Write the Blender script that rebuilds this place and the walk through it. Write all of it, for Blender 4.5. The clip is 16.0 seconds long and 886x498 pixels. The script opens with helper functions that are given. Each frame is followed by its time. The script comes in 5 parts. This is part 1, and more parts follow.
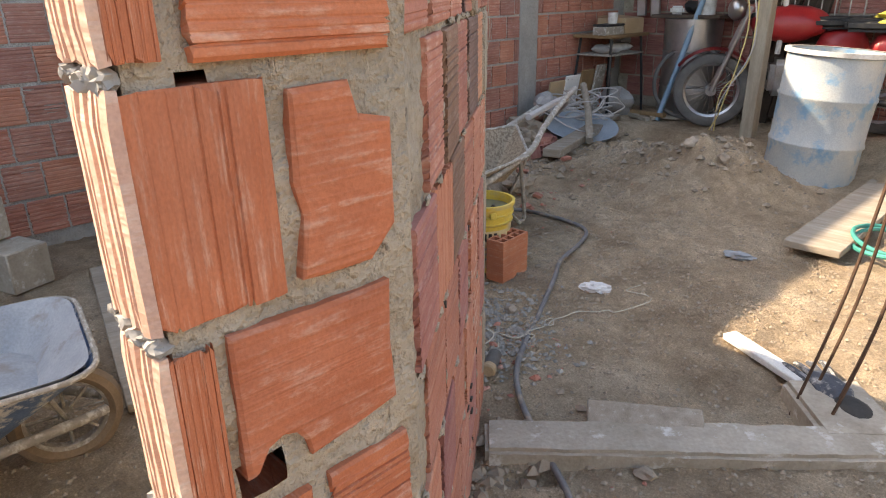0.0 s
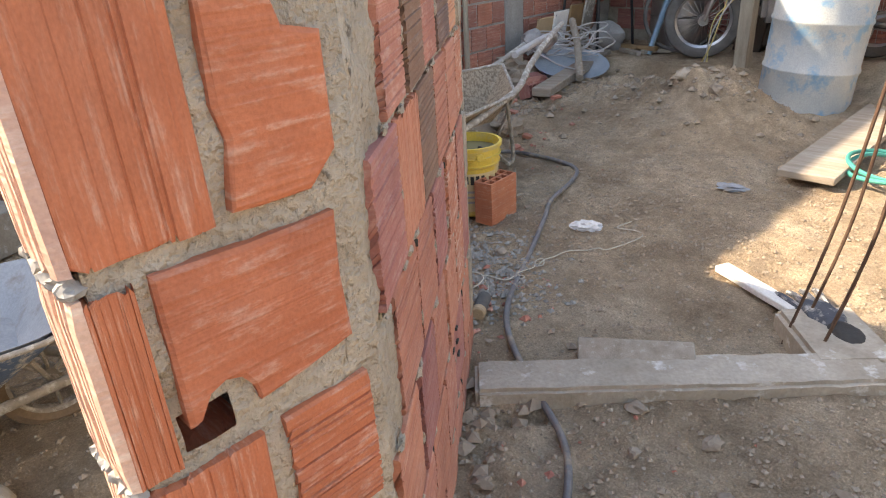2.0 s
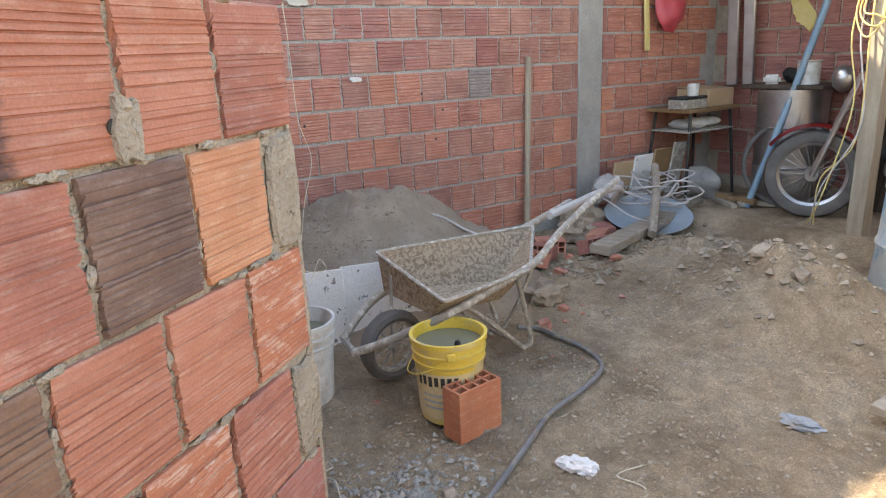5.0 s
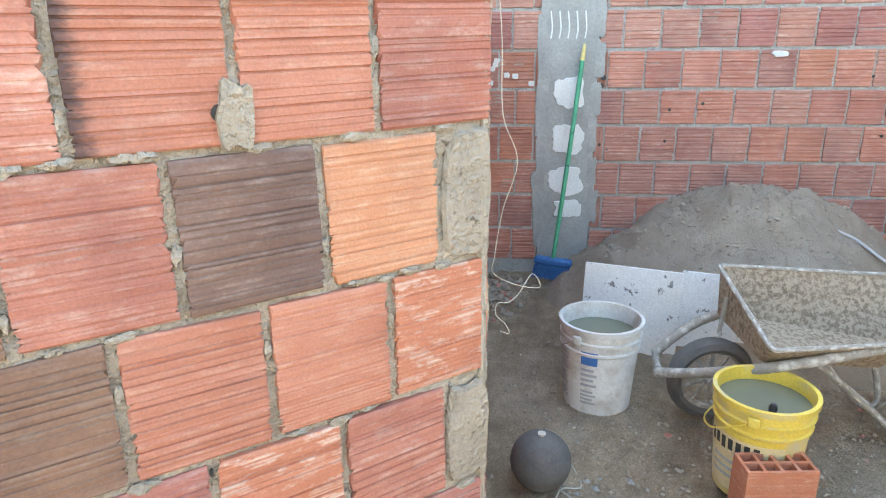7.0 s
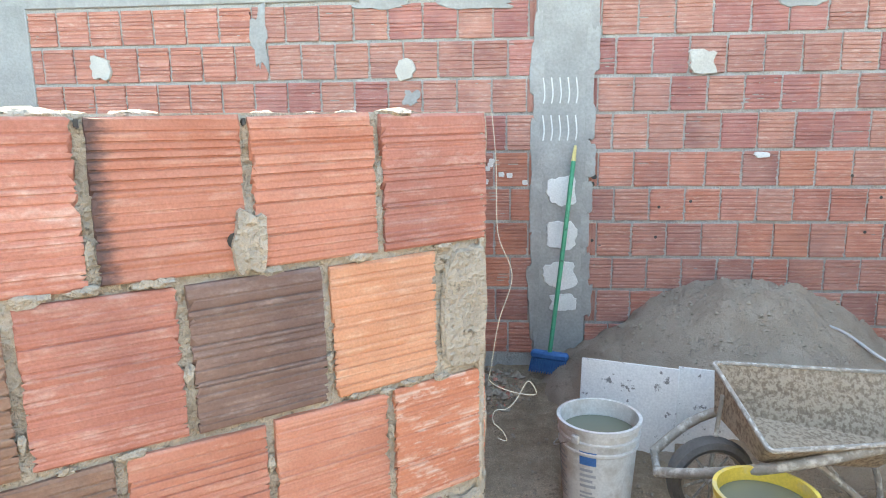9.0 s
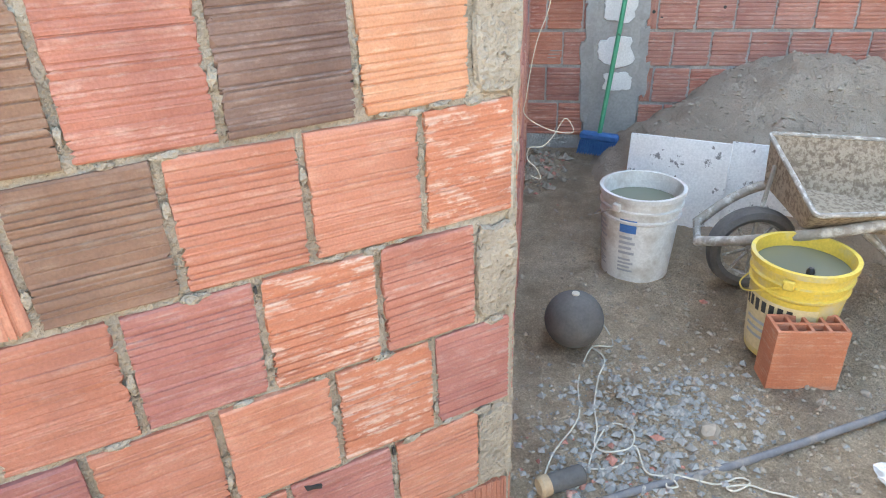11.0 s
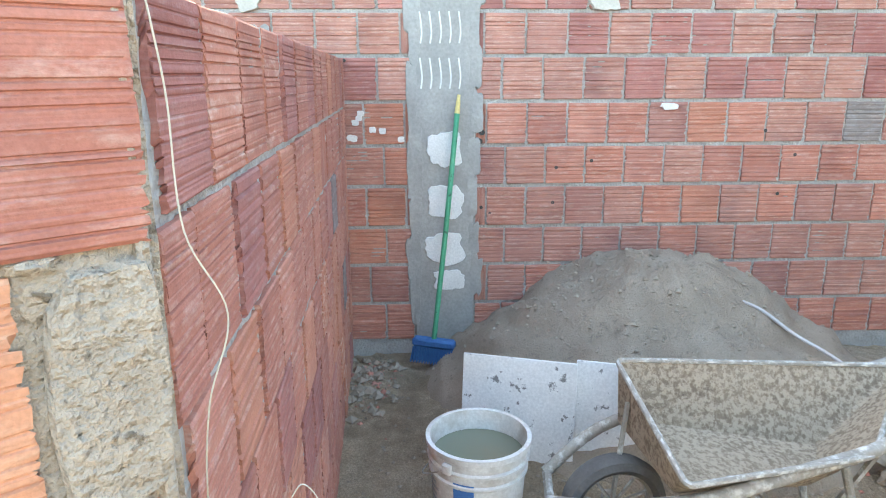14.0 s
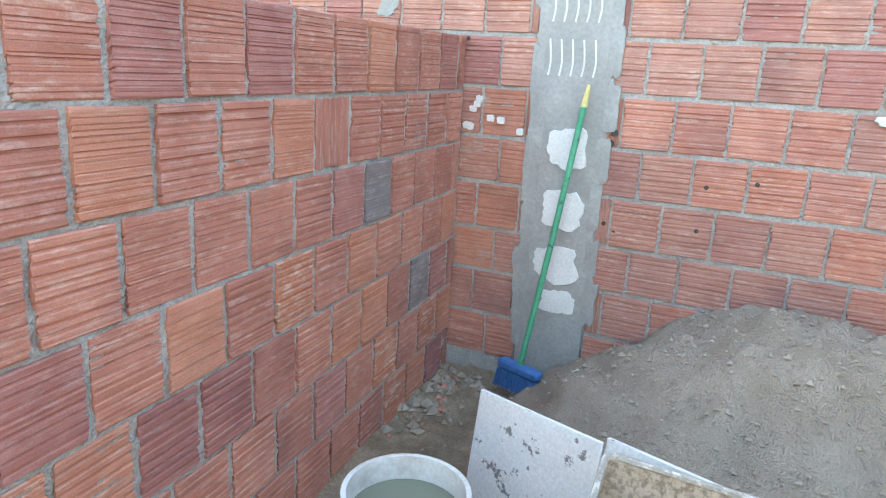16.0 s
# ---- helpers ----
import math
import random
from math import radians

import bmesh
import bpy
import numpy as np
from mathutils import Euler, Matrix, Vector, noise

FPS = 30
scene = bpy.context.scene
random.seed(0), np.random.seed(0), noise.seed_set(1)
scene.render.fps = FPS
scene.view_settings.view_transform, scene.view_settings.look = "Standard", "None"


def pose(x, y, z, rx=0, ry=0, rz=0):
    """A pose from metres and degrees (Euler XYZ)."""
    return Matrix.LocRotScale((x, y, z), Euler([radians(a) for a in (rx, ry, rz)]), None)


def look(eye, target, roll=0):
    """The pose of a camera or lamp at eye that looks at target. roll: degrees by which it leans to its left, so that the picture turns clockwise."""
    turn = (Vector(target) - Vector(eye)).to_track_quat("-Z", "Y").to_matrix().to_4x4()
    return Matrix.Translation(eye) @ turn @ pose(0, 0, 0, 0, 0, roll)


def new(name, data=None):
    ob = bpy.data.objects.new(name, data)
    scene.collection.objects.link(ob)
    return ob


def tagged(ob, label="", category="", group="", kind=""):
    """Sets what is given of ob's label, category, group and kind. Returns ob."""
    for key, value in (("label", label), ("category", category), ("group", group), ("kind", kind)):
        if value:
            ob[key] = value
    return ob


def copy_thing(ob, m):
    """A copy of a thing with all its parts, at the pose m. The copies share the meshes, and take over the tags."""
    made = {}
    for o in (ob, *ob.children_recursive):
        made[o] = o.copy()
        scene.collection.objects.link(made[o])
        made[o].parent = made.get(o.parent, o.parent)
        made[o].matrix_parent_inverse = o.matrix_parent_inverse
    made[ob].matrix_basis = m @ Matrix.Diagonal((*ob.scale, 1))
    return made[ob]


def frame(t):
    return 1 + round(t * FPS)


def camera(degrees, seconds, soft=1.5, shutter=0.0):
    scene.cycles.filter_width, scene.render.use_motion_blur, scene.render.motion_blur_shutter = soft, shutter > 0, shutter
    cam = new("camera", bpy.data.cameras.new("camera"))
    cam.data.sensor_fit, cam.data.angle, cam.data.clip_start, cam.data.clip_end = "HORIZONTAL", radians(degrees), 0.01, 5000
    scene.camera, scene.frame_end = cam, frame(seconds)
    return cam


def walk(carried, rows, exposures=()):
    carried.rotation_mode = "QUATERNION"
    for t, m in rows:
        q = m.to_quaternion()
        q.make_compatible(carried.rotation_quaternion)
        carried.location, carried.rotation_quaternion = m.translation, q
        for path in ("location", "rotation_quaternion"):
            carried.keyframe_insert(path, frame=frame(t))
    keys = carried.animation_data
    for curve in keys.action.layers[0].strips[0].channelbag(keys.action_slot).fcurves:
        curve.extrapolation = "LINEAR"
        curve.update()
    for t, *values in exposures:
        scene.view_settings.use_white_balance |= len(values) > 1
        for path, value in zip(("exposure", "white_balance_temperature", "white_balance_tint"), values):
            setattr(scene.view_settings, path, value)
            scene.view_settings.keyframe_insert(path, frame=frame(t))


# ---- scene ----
cam = camera(67.2, 16.0, soft=1.1)
PATH = [
    (0, (0.159, 0.195, 1.219), (-1.19, 1.479, 0.491), -1.0),
    (0.5, (0.17, 0.182, 1.167), (-1.109, 1.368, 0.189), -1.7),
    (1, (0.187, 0.169, 1.112), (-0.993, 1.289, -0.052), -1.7),
    (1.5, (0.185, 0.173, 1.116), (-0.952, 1.284, -0.099), -2.4),
    (2, (0.165, 0.252, 1.179), (-1.143, 1.493, 0.313), -3.6),
    (2.5, (0.182, 0.419, 1.199), (-1.293, 1.548, 0.459), -2.1),
    (3, (0.147, 0.529, 1.235), (-1.392, 1.667, 0.655), -3.2),
    (3.2, (0.13, 0.589, 1.245), (-1.428, 1.723, 0.707), -4.2),
    (5.3, (0.067, 1.258, 1.282), (-1.587, 2.226, 0.71), -1.6),
    (5.5, (0.096, 1.342, 1.278), (-1.632, 2.077, 0.588), -1.5),
    (6, (0.068, 1.434, 1.292), (-1.77, 1.742, 0.566), -2.8),
    (6.5, (0.004, 1.492, 1.318), (-1.868, 1.637, 0.63), -3.8),
    (7, (-0.061, 1.593, 1.31), (-1.949, 1.402, 0.679), -0.7),
    (7.5, (-0.059, 1.582, 1.326), (-1.988, 1.483, 0.806), 0.5),
    (8, (-0.033, 1.571, 1.365), (-1.985, 1.39, 0.965), -1.2),
    (8.2, (-0.025, 1.572, 1.371), (-1.983, 1.399, 1.005), -0.7),
    (10.3, (-0.014, 1.63, 1.3), (-1.881, 1.288, 0.668), -1.5),
    (10.5, (-0.011, 1.63, 1.279), (-1.835, 1.282, 0.537), -1.7),
    (11, (-0.007, 1.63, 1.239), (-1.749, 1.305, 0.312), -1.9),
    (11.5, (-0.006, 1.627, 1.206), (-1.685, 1.33, 0.159), -1.6),
    (12, (-0.037, 1.611, 1.231), (-1.783, 1.43, 0.272), -0.2),
    (12.5, (-0.121, 1.531, 1.274), (-1.964, 1.725, 0.521), -0.5),
    (13, (-0.266, 1.611, 1.269), (-2.174, 1.668, 0.673), -2.1),
    (13.5, (-0.423, 1.699, 1.275), (-2.339, 1.612, 0.711), -1.8),
    (14, (-0.589, 1.767, 1.297), (-2.525, 1.843, 0.799), -0.2),
    (14.5, (-0.713, 1.858, 1.308), (-2.655, 1.844, 0.826), -0.9),
    (15, (-0.796, 2.064, 1.296), (-2.663, 1.633, 0.724), 0.7),
    (15.5, (-0.961, 2.276, 1.303), (-2.795, 1.711, 0.739), 2.5),
    (16, (-1.084, 2.502, 1.265), (-2.85, 1.727, 0.733), 3.3),
]
EXPOSURES = [(0, 2.14, 8800, 13), (3.2, 2.45, 8700, 13), (5.3, 2.85, 8800, 11), (5.6, 3.08, 8600, 10), (6, 3.33, 8100, 5), (7, 3.27, 7900, 3), (8.2, 3.12, 7850, 3), (10.3, 3.18, 7950, 4), (11.5, 3.42, 8000, 5), (13.5, 3.34, 7700, 2), (16, 3.46, 7850, 1)]
walk(cam, [(t, look(eye, target, roll)) for t, eye, target, roll in PATH], EXPOSURES)

# ---- world and sun: low-ish sun from behind the tall west wall ----
SUN = Vector((-1.05, -0.63, 1.0)).normalized()
world = bpy.data.worlds.new("sky")
scene.world = world
world.use_nodes = True
wn = world.node_tree
sky = wn.nodes.new("ShaderNodeTexSky")
sky.sky_type, sky.sun_disc = "NISHITA", False
sky.sun_elevation = math.asin(SUN.z)
sky.sun_rotation = math.atan2(SUN.x, SUN.y)
wn.links.new(sky.outputs[0], wn.nodes["Background"].inputs[0])
wn.nodes["Background"].inputs[1].default_value = 0.15
sun = new("sun", bpy.data.lights.new("sun", "SUN"))
sun.data.energy, sun.data.angle, sun.data.color = 2.6, radians(0.6), (1.0, 0.93, 0.84)
sun.matrix_world = look(SUN * 20, (0, 0, 0))


# ---- materials ----
def nodes_of(name):
    m = bpy.data.materials.new(name)
    m.use_nodes = True
    return m, m.node_tree, m.node_tree.nodes["Principled BSDF"]


def node(nt, kind, **inputs):
    n = nt.nodes.new(kind)
    for k, v in inputs.items():
        n.inputs[k.replace("_", " ")].default_value = v
    return n


def mapped(nt, scale=(1, 1, 1), rand=True):
    """Object coordinates, shifted by each object's random number."""
    co = nt.nodes.new("ShaderNodeTexCoord")
    mp = nt.nodes.new("ShaderNodeMapping")
    mp.inputs["Scale"].default_value = scale
    nt.links.new(co.outputs["Object"], mp.inputs["Vector"])
    if rand:
        oi = nt.nodes.new("ShaderNodeObjectInfo")
        ge = nt.nodes.new("ShaderNodeNewGeometry")
        ad = node(nt, "ShaderNodeMath")
        nt.links.new(oi.outputs["Random"], ad.inputs[0])
        nt.links.new(ge.outputs["Random Per Island"], ad.inputs[1])
        mu = node(nt, "ShaderNodeMath")
        mu.operation = "MULTIPLY"
        mu.inputs[1].default_value = 37.0
        nt.links.new(ad.outputs[0], mu.inputs[0])
        cb = nt.nodes.new("ShaderNodeCombineXYZ")
        for k in range(3):
            nt.links.new(mu.outputs[0], cb.inputs[k])
        nt.links.new(cb.outputs[0], mp.inputs["Location"])
    return mp.outputs[0]


def ramp(nt, src, stops):
    r = nt.nodes.new("ShaderNodeValToRGB")
    el = r.color_ramp.elements
    while len(el) < len(stops):
        el.new(0.5)
    for e, (p, c) in zip(el, stops):
        e.position, e.color = p, (*c, 1) if len(c) == 3 else c
    nt.links.new(src, r.inputs[0])
    return r.outputs[0]


def mixed(nt, fac, a, b, mode="MIX"):
    x = nt.nodes.new("ShaderNodeMix")
    x.data_type, x.blend_type = "RGBA", mode
    for val, sock in ((fac, x.inputs[0]), (a, x.inputs[6]), (b, x.inputs[7])):
        if isinstance(val, bpy.types.NodeSocket):
            nt.links.new(val, sock)
        elif isinstance(val, (int, float)):
            sock.default_value = val
        else:
            sock.default_value = (*val, 1)
    return x.outputs[2]


def noise_of(nt, vec, scale, detail=4, rough=0.55):
    n = node(nt, "ShaderNodeTexNoise", Scale=scale, Detail=detail, Roughness=rough)
    nt.links.new(vec, n.inputs["Vector"])
    return n.outputs[0]


def bumped(nt, bsdf, heights):
    last = None
    for h, strength, dist in heights:
        b = node(nt, "ShaderNodeBump", Strength=strength, Distance=dist)
        nt.links.new(h, b.inputs["Height"])
        if last:
            nt.links.new(last, b.inputs["Normal"])
        last = b.outputs[0]
    nt.links.new(last, bsdf.inputs["Normal"])


BW = (0, 0, 0), (1, 1, 1)


def surface(name, low, high, scale=6.0, rough=0.7, metal=0.0, grain=120.0, bump=0.4, dirt=None, dirt_at=(0.55, 0.7), dirt_scale=9.0, stretch=(1, 1, 1), dist=0.004):
    """Two-tone surface with grain, fine relief and patches of dirt or wear."""
    m, nt, bs = nodes_of(name)
    v = mapped(nt, stretch)
    big = noise_of(nt, v, scale, 5)
    fine = noise_of(nt, v, grain, 3)
    col = ramp(nt, big, [(0.3, low), (0.7, high)])
    col = mixed(nt, 0.35, col, ramp(nt, fine, [(0.25, (0.35, 0.35, 0.35)), (0.75, (1, 1, 1))]), "MULTIPLY")
    rg = rough
    if dirt:
        mask = ramp(nt, noise_of(nt, v, dirt_scale, 8, 0.65), [(dirt_at[0], BW[0]), (dirt_at[1], BW[1])])
        col = mixed(nt, mask, col, dirt)
    nt.links.new(col, bs.inputs["Base Color"])
    bs.inputs["Roughness"].default_value, bs.inputs["Metallic"].default_value = rg, metal
    bumped(nt, bs, [(fine, bump, dist), (big, bump * 0.6, dist * 3)])
    return m


def brick_material(name, low, high, pale, ribs=0.25, wear=(0.48, 0.66), scorch=False):
    """Fired clay with extruded grooves along the block, scuffed ridges, dust and firing stains."""
    m, nt, bs = nodes_of(name)
    v = mapped(nt)
    rib = noise_of(nt, mapped(nt, (0.01, 0.01, 84)), 2.0, 1, 0.4)
    zone = noise_of(nt, mapped(nt, (0.02, 0.02, 14)), 1.5, 1)
    scuff = noise_of(nt, mapped(nt, (14, 14, 40)), 1.5, 5, 0.7)
    big = noise_of(nt, v, 7, 4)
    fine = noise_of(nt, v, 240, 3)
    ridge = ramp(nt, rib, [(0.4, BW[0]), (0.6, BW[1])])
    col = ramp(nt, big, [(0.3, low), (0.7, high)])
    worn = mixed(nt, 1.0, ramp(nt, scuff, [(wear[0], BW[0]), (wear[1], (0.75, 0.75, 0.75))]), ramp(nt, ridge, [(0, (0.12, 0.12, 0.12)), (1, BW[1])]), "MULTIPLY")
    col = mixed(nt, mixed(nt, 1.0, ridge, (0.06, 0.06, 0.06), "MULTIPLY"), col, pale)
    col = mixed(nt, worn, col, pale)
    col = mixed(nt, ramp(nt, noise_of(nt, v, 4.3, 3), [(0.5, BW[0]), (0.75, (0.5, 0.5, 0.5))]), col, (low[0] * 0.6, low[1] * 0.65, low[2] * 0.8))
    col = mixed(nt, 0.4, col, ramp(nt, fine, [(0.25, (0.55, 0.55, 0.55)), (0.7, (1.05, 1.05, 1.05))]), "MULTIPLY")
    oi = nt.nodes.new("ShaderNodeObjectInfo")
    ge = nt.nodes.new("ShaderNodeNewGeometry")
    fr = node(nt, "ShaderNodeMath")
    nt.links.new(oi.outputs["Random"], fr.inputs[0])
    nt.links.new(ge.outputs["Random Per Island"], fr.inputs[1])
    fx = node(nt, "ShaderNodeMath")
    fx.operation = "FRACT"
    nt.links.new(fr.outputs[0], fx.inputs[0])
    if scorch:
        # a black kiln mark over one end of the block
        end = node(nt, "ShaderNodeSeparateXYZ")
        nt.links.new(mapped(nt, (1, 1, 1), False), end.inputs[0])
        wob = node(nt, "ShaderNodeMath")
        wob.operation = "MULTIPLY_ADD"
        wob.inputs[1].default_value = 0.05
        nt.links.new(noise_of(nt, mapped(nt, (1, 1, 3)), 30, 4, 0.7), wob.inputs[0])
        nt.links.new(end.outputs[0], wob.inputs[2])
        col = mixed(nt, ramp(nt, wob.outputs[0], [(0.088, BW[0]), (0.108, (0.85, 0.85, 0.85))]), col, (0.06, 0.05, 0.05))
    tone = ramp(nt, fx.outputs[0], [(0, (0.87, 0.85, 0.88)), (0.35, (0.97, 0.96, 0.97)), (0.7, (1.03, 1.02, 1.0)), (1, (1.07, 1.09, 1.09))])
    col = mixed(nt, 1.0, col, tone, "MULTIPLY")
    nt.links.new(col, bs.inputs["Base Color"])
    bs.inputs["Roughness"].default_value = 0.8
    bs.inputs["Specular IOR Level"].default_value = 0.3
    groove = mixed(nt, 1.0, ridge, ramp(nt, zone, [(0.4, (0.25, 0.25, 0.25)), (0.55, BW[1])]), "MULTIPLY")
    bumped(nt, bs, [(groove, 1.0 * ribs, 0.0045), (scuff, 0.5, 0.003), (fine, 0.35, 0.0015)])
    return m


PALE = (0.64, 0.43, 0.35)
BRICKS = {
    "red": brick_material("brick_red", (0.43, 0.165, 0.115), (0.54, 0.235, 0.17), PALE),
    "orange": brick_material("brick_orange", (0.48, 0.19, 0.12), (0.57, 0.255, 0.175), (0.64, 0.38, 0.28)),
    "light": brick_material("brick_light", (0.55, 0.25, 0.145), (0.63, 0.32, 0.195), (0.68, 0.45, 0.32)),
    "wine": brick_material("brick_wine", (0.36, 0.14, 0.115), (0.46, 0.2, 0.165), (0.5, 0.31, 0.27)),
    "dark": brick_material("brick_dark", (0.17, 0.105, 0.085), (0.25, 0.16, 0.13), (0.34, 0.26, 0.23)),
    "brown": brick_material("brick_brown", (0.26, 0.15, 0.1), (0.35, 0.21, 0.14), (0.42, 0.32, 0.24)),
    "chalky": brick_material("brick_chalky", (0.47, 0.17, 0.1), (0.56, 0.23, 0.14), (0.7, 0.53, 0.44), 0.25, (0.49, 0.57)),
    "dusty": brick_material("brick_dusty", (0.38, 0.165, 0.125), (0.48, 0.235, 0.18), (0.58, 0.4, 0.33)),
    "clay": brick_material("brick_clay", (0.46, 0.14, 0.068), (0.56, 0.19, 0.098), (0.66, 0.4, 0.3), 0.3, (0.5, 0.66)),
    "scorched": brick_material("brick_scorched", (0.48, 0.19, 0.12), (0.57, 0.255, 0.175), (0.64, 0.38, 0.28), scorch=True),
    # paler than the jamb's other clay: sunlight put into the colour
    "fluted": brick_material("brick_fluted_sunlit", (0.6, 0.36, 0.27), (0.7, 0.47, 0.37), (0.8, 0.66, 0.56), 0.2),
    "grey": brick_material("brick_grey", (0.2, 0.16, 0.15), (0.32, 0.27, 0.25), (0.45, 0.42, 0.4)),
}
MORTAR = surface("mortar", (0.36, 0.305, 0.235), (0.52, 0.455, 0.365), 9, 0.95, grain=90, bump=1.0, dirt=(0.17, 0.14, 0.105), dirt_at=(0.61, 0.68), dirt_scale=45, dist=0.014)
GREYMORTAR = surface("grey_mortar", (0.36, 0.345, 0.315), (0.5, 0.48, 0.445), 9, 0.95, grain=90, bump=1.0, dirt=(0.26, 0.24, 0.21), dirt_at=(0.62, 0.75), dirt_scale=38, dist=0.01)
CEMENT = surface("cement_render", (0.3, 0.29, 0.27), (0.42, 0.405, 0.38), 5, 0.9, grain=70, bump=0.6, dirt=(0.27, 0.26, 0.235), dirt_scale=7)
LIME = surface("lime_mortar", (0.5, 0.46, 0.4), (0.62, 0.58, 0.51), 9, 0.9, bump=0.6)
PLASTER = surface("white_plaster", (0.68, 0.67, 0.64), (0.8, 0.79, 0.76), 9, 0.85, bump=0.4)
CONCRETE = surface("old_concrete", (0.34, 0.29, 0.225), (0.51, 0.45, 0.37), 8, 0.9, grain=80, bump=0.8, dirt=(0.6, 0.58, 0.54), dirt_at=(0.58, 0.68), dirt_scale=14)


def earth_material():
    m, nt, bs = nodes_of("earth")
    v = mapped(nt, rand=False)
    big, mid, fine = noise_of(nt, v, 1.9, 7, 0.62), noise_of(nt, v, 13, 8, 0.7), noise_of(nt, v, 150, 4, 0.7)
    col = ramp(nt, big, [(0.34, (0.37, 0.27, 0.18)), (0.5, (0.58, 0.45, 0.315)), (0.66, (0.7, 0.575, 0.43))])
    col = mixed(nt, 0.75, col, ramp(nt, mid, [(0.3, (0.55, 0.52, 0.48)), (0.7, (1.12, 1.1, 1.08))]), "MULTIPLY")
    col = mixed(nt, 0.7, col, ramp(nt, fine, [(0.3, (0.5, 0.48, 0.45)), (0.58, (1.05, 1.05, 1.05)), (0.72, (1.7, 1.7, 1.7))]), "MULTIPLY")
    damp = ramp(nt, noise_of(nt, v, 0.85, 6, 0.7), [(0.52, BW[0]), (0.62, (0.45, 0.45, 0.45))])
    col = mixed(nt, damp, col, (0.2, 0.145, 0.095))
    nt.links.new(col, bs.inputs["Base Color"])
    bs.inputs["Roughness"].default_value = 0.96
    bumped(nt, bs, [(fine, 1.0, 0.012), (mid, 1.0, 0.05)])
    return m


EARTH = earth_material()
SAND = surface("sand", (0.35, 0.27, 0.2), (0.47, 0.375, 0.285), 5, 0.97, grain=170, bump=0.9, dirt=(0.25, 0.2, 0.155), dirt_at=(0.58, 0.68), dirt_scale=24, dist=0.016)
STONE = surface("stone", (0.24, 0.185, 0.135), (0.41, 0.34, 0.265), 11, 0.9, grain=100, bump=0.6)
GRITSTONE = surface("grit_stone", (0.3, 0.235, 0.17), (0.45, 0.37, 0.285), 14, 0.95)
GRAVEL = surface("gravel", (0.26, 0.245, 0.22), (0.44, 0.415, 0.375), 20, 0.9, bump=0.5)
WOOD = surface("weathered_wood", (0.29, 0.24, 0.185), (0.44, 0.38, 0.31), 3, 0.85, grain=40, bump=0.6, stretch=(9, 1, 9), dirt=(0.46, 0.42, 0.36), dirt_scale=5)
POSTWOOD = surface("post_wood", (0.3, 0.25, 0.19), (0.45, 0.39, 0.3), 3, 0.85, grain=40, bump=0.5, stretch=(9, 9, 1))
DARKWOOD = surface("dark_wood", (0.05, 0.035, 0.025), (0.11, 0.08, 0.06), 3, 0.8, bump=0.5, stretch=(8, 8, 1))
CHIPBOARD = surface("table_wood", (0.2, 0.12, 0.06), (0.32, 0.2, 0.1), 4, 0.7, bump=0.3)
CARDBOARD = surface("cardboard", (0.42, 0.29, 0.17), (0.52, 0.38, 0.24), 3, 0.85, bump=0.2)
WHITEPL = surface("white_plastic", (0.66, 0.66, 0.63), (0.78, 0.78, 0.75), 4, 0.45, bump=0.15, dirt=(0.4, 0.36, 0.31), dirt_at=(0.46, 0.68), dirt_scale=9)
YELLOWPL = surface("yellow_plastic", (0.72, 0.5, 0.06), (0.8, 0.6, 0.13), 4, 0.45, bump=0.15, dirt=(0.5, 0.43, 0.27), dirt_at=(0.52, 0.68), dirt_scale=7)
CREAMPL = surface("cream_label", (0.68, 0.54, 0.28), (0.76, 0.64, 0.4), 5, 0.55, bump=0.2, dirt=(0.42, 0.36, 0.26), dirt_at=(0.55, 0.7))
BLUEPL = surface("blue_label", (0.04, 0.15, 0.42), (0.07, 0.22, 0.52), 5, 0.5)
# also laid on the walls as painted shade inside holes and joint gaps
INK_AND_VOID = surface("black_ink_and_void", (0.03, 0.028, 0.025), (0.06, 0.055, 0.05), 8, 0.7)
GREYINK = surface("grey_print", (0.36, 0.38, 0.4), (0.46, 0.48, 0.5), 8, 0.7)
STEEL = surface("cement_caked_steel", (0.27, 0.24, 0.2), (0.42, 0.38, 0.33), 10, 0.75, metal=0.1, bump=0.6, dirt=(0.56, 0.53, 0.48), dirt_at=(0.5, 0.62), dirt_scale=24)
TRAY = surface("cement_caked_tray", (0.19, 0.135, 0.09), (0.28, 0.21, 0.145), 7, 0.97, bump=0.9, dirt=(0.36, 0.28, 0.2), dirt_at=(0.42, 0.56), dirt_scale=60)
BLUETRAY = surface("blue_painted_tray", (0.05, 0.09, 0.17), (0.1, 0.17, 0.29), 8, 0.6, bump=0.4, dirt=(0.5, 0.49, 0.46), dirt_at=(0.5, 0.6), dirt_scale=22)
TRAYIN = surface("tray_inside", (0.3, 0.33, 0.36), (0.42, 0.44, 0.46), 7, 0.7, metal=0.2, bump=0.3, dirt=(0.24, 0.22, 0.2))
RUBBER = surface("dusty_rubber", (0.09, 0.085, 0.08), (0.17, 0.16, 0.15), 9, 0.85, bump=0.4)
MUDRUBBER = surface("muddy_rubber", (0.2, 0.14, 0.09), (0.3, 0.22, 0.15), 9, 0.9, bump=0.5)
HOSE = surface("grey_hose", (0.13, 0.13, 0.135), (0.22, 0.21, 0.21), 10, 0.6, bump=0.3, dirt=(0.33, 0.27, 0.2), dirt_at=(0.5, 0.65))
CORD = surface("cream_cord", (0.55, 0.5, 0.4), (0.66, 0.61, 0.5), 8, 0.85, bump=0.3)
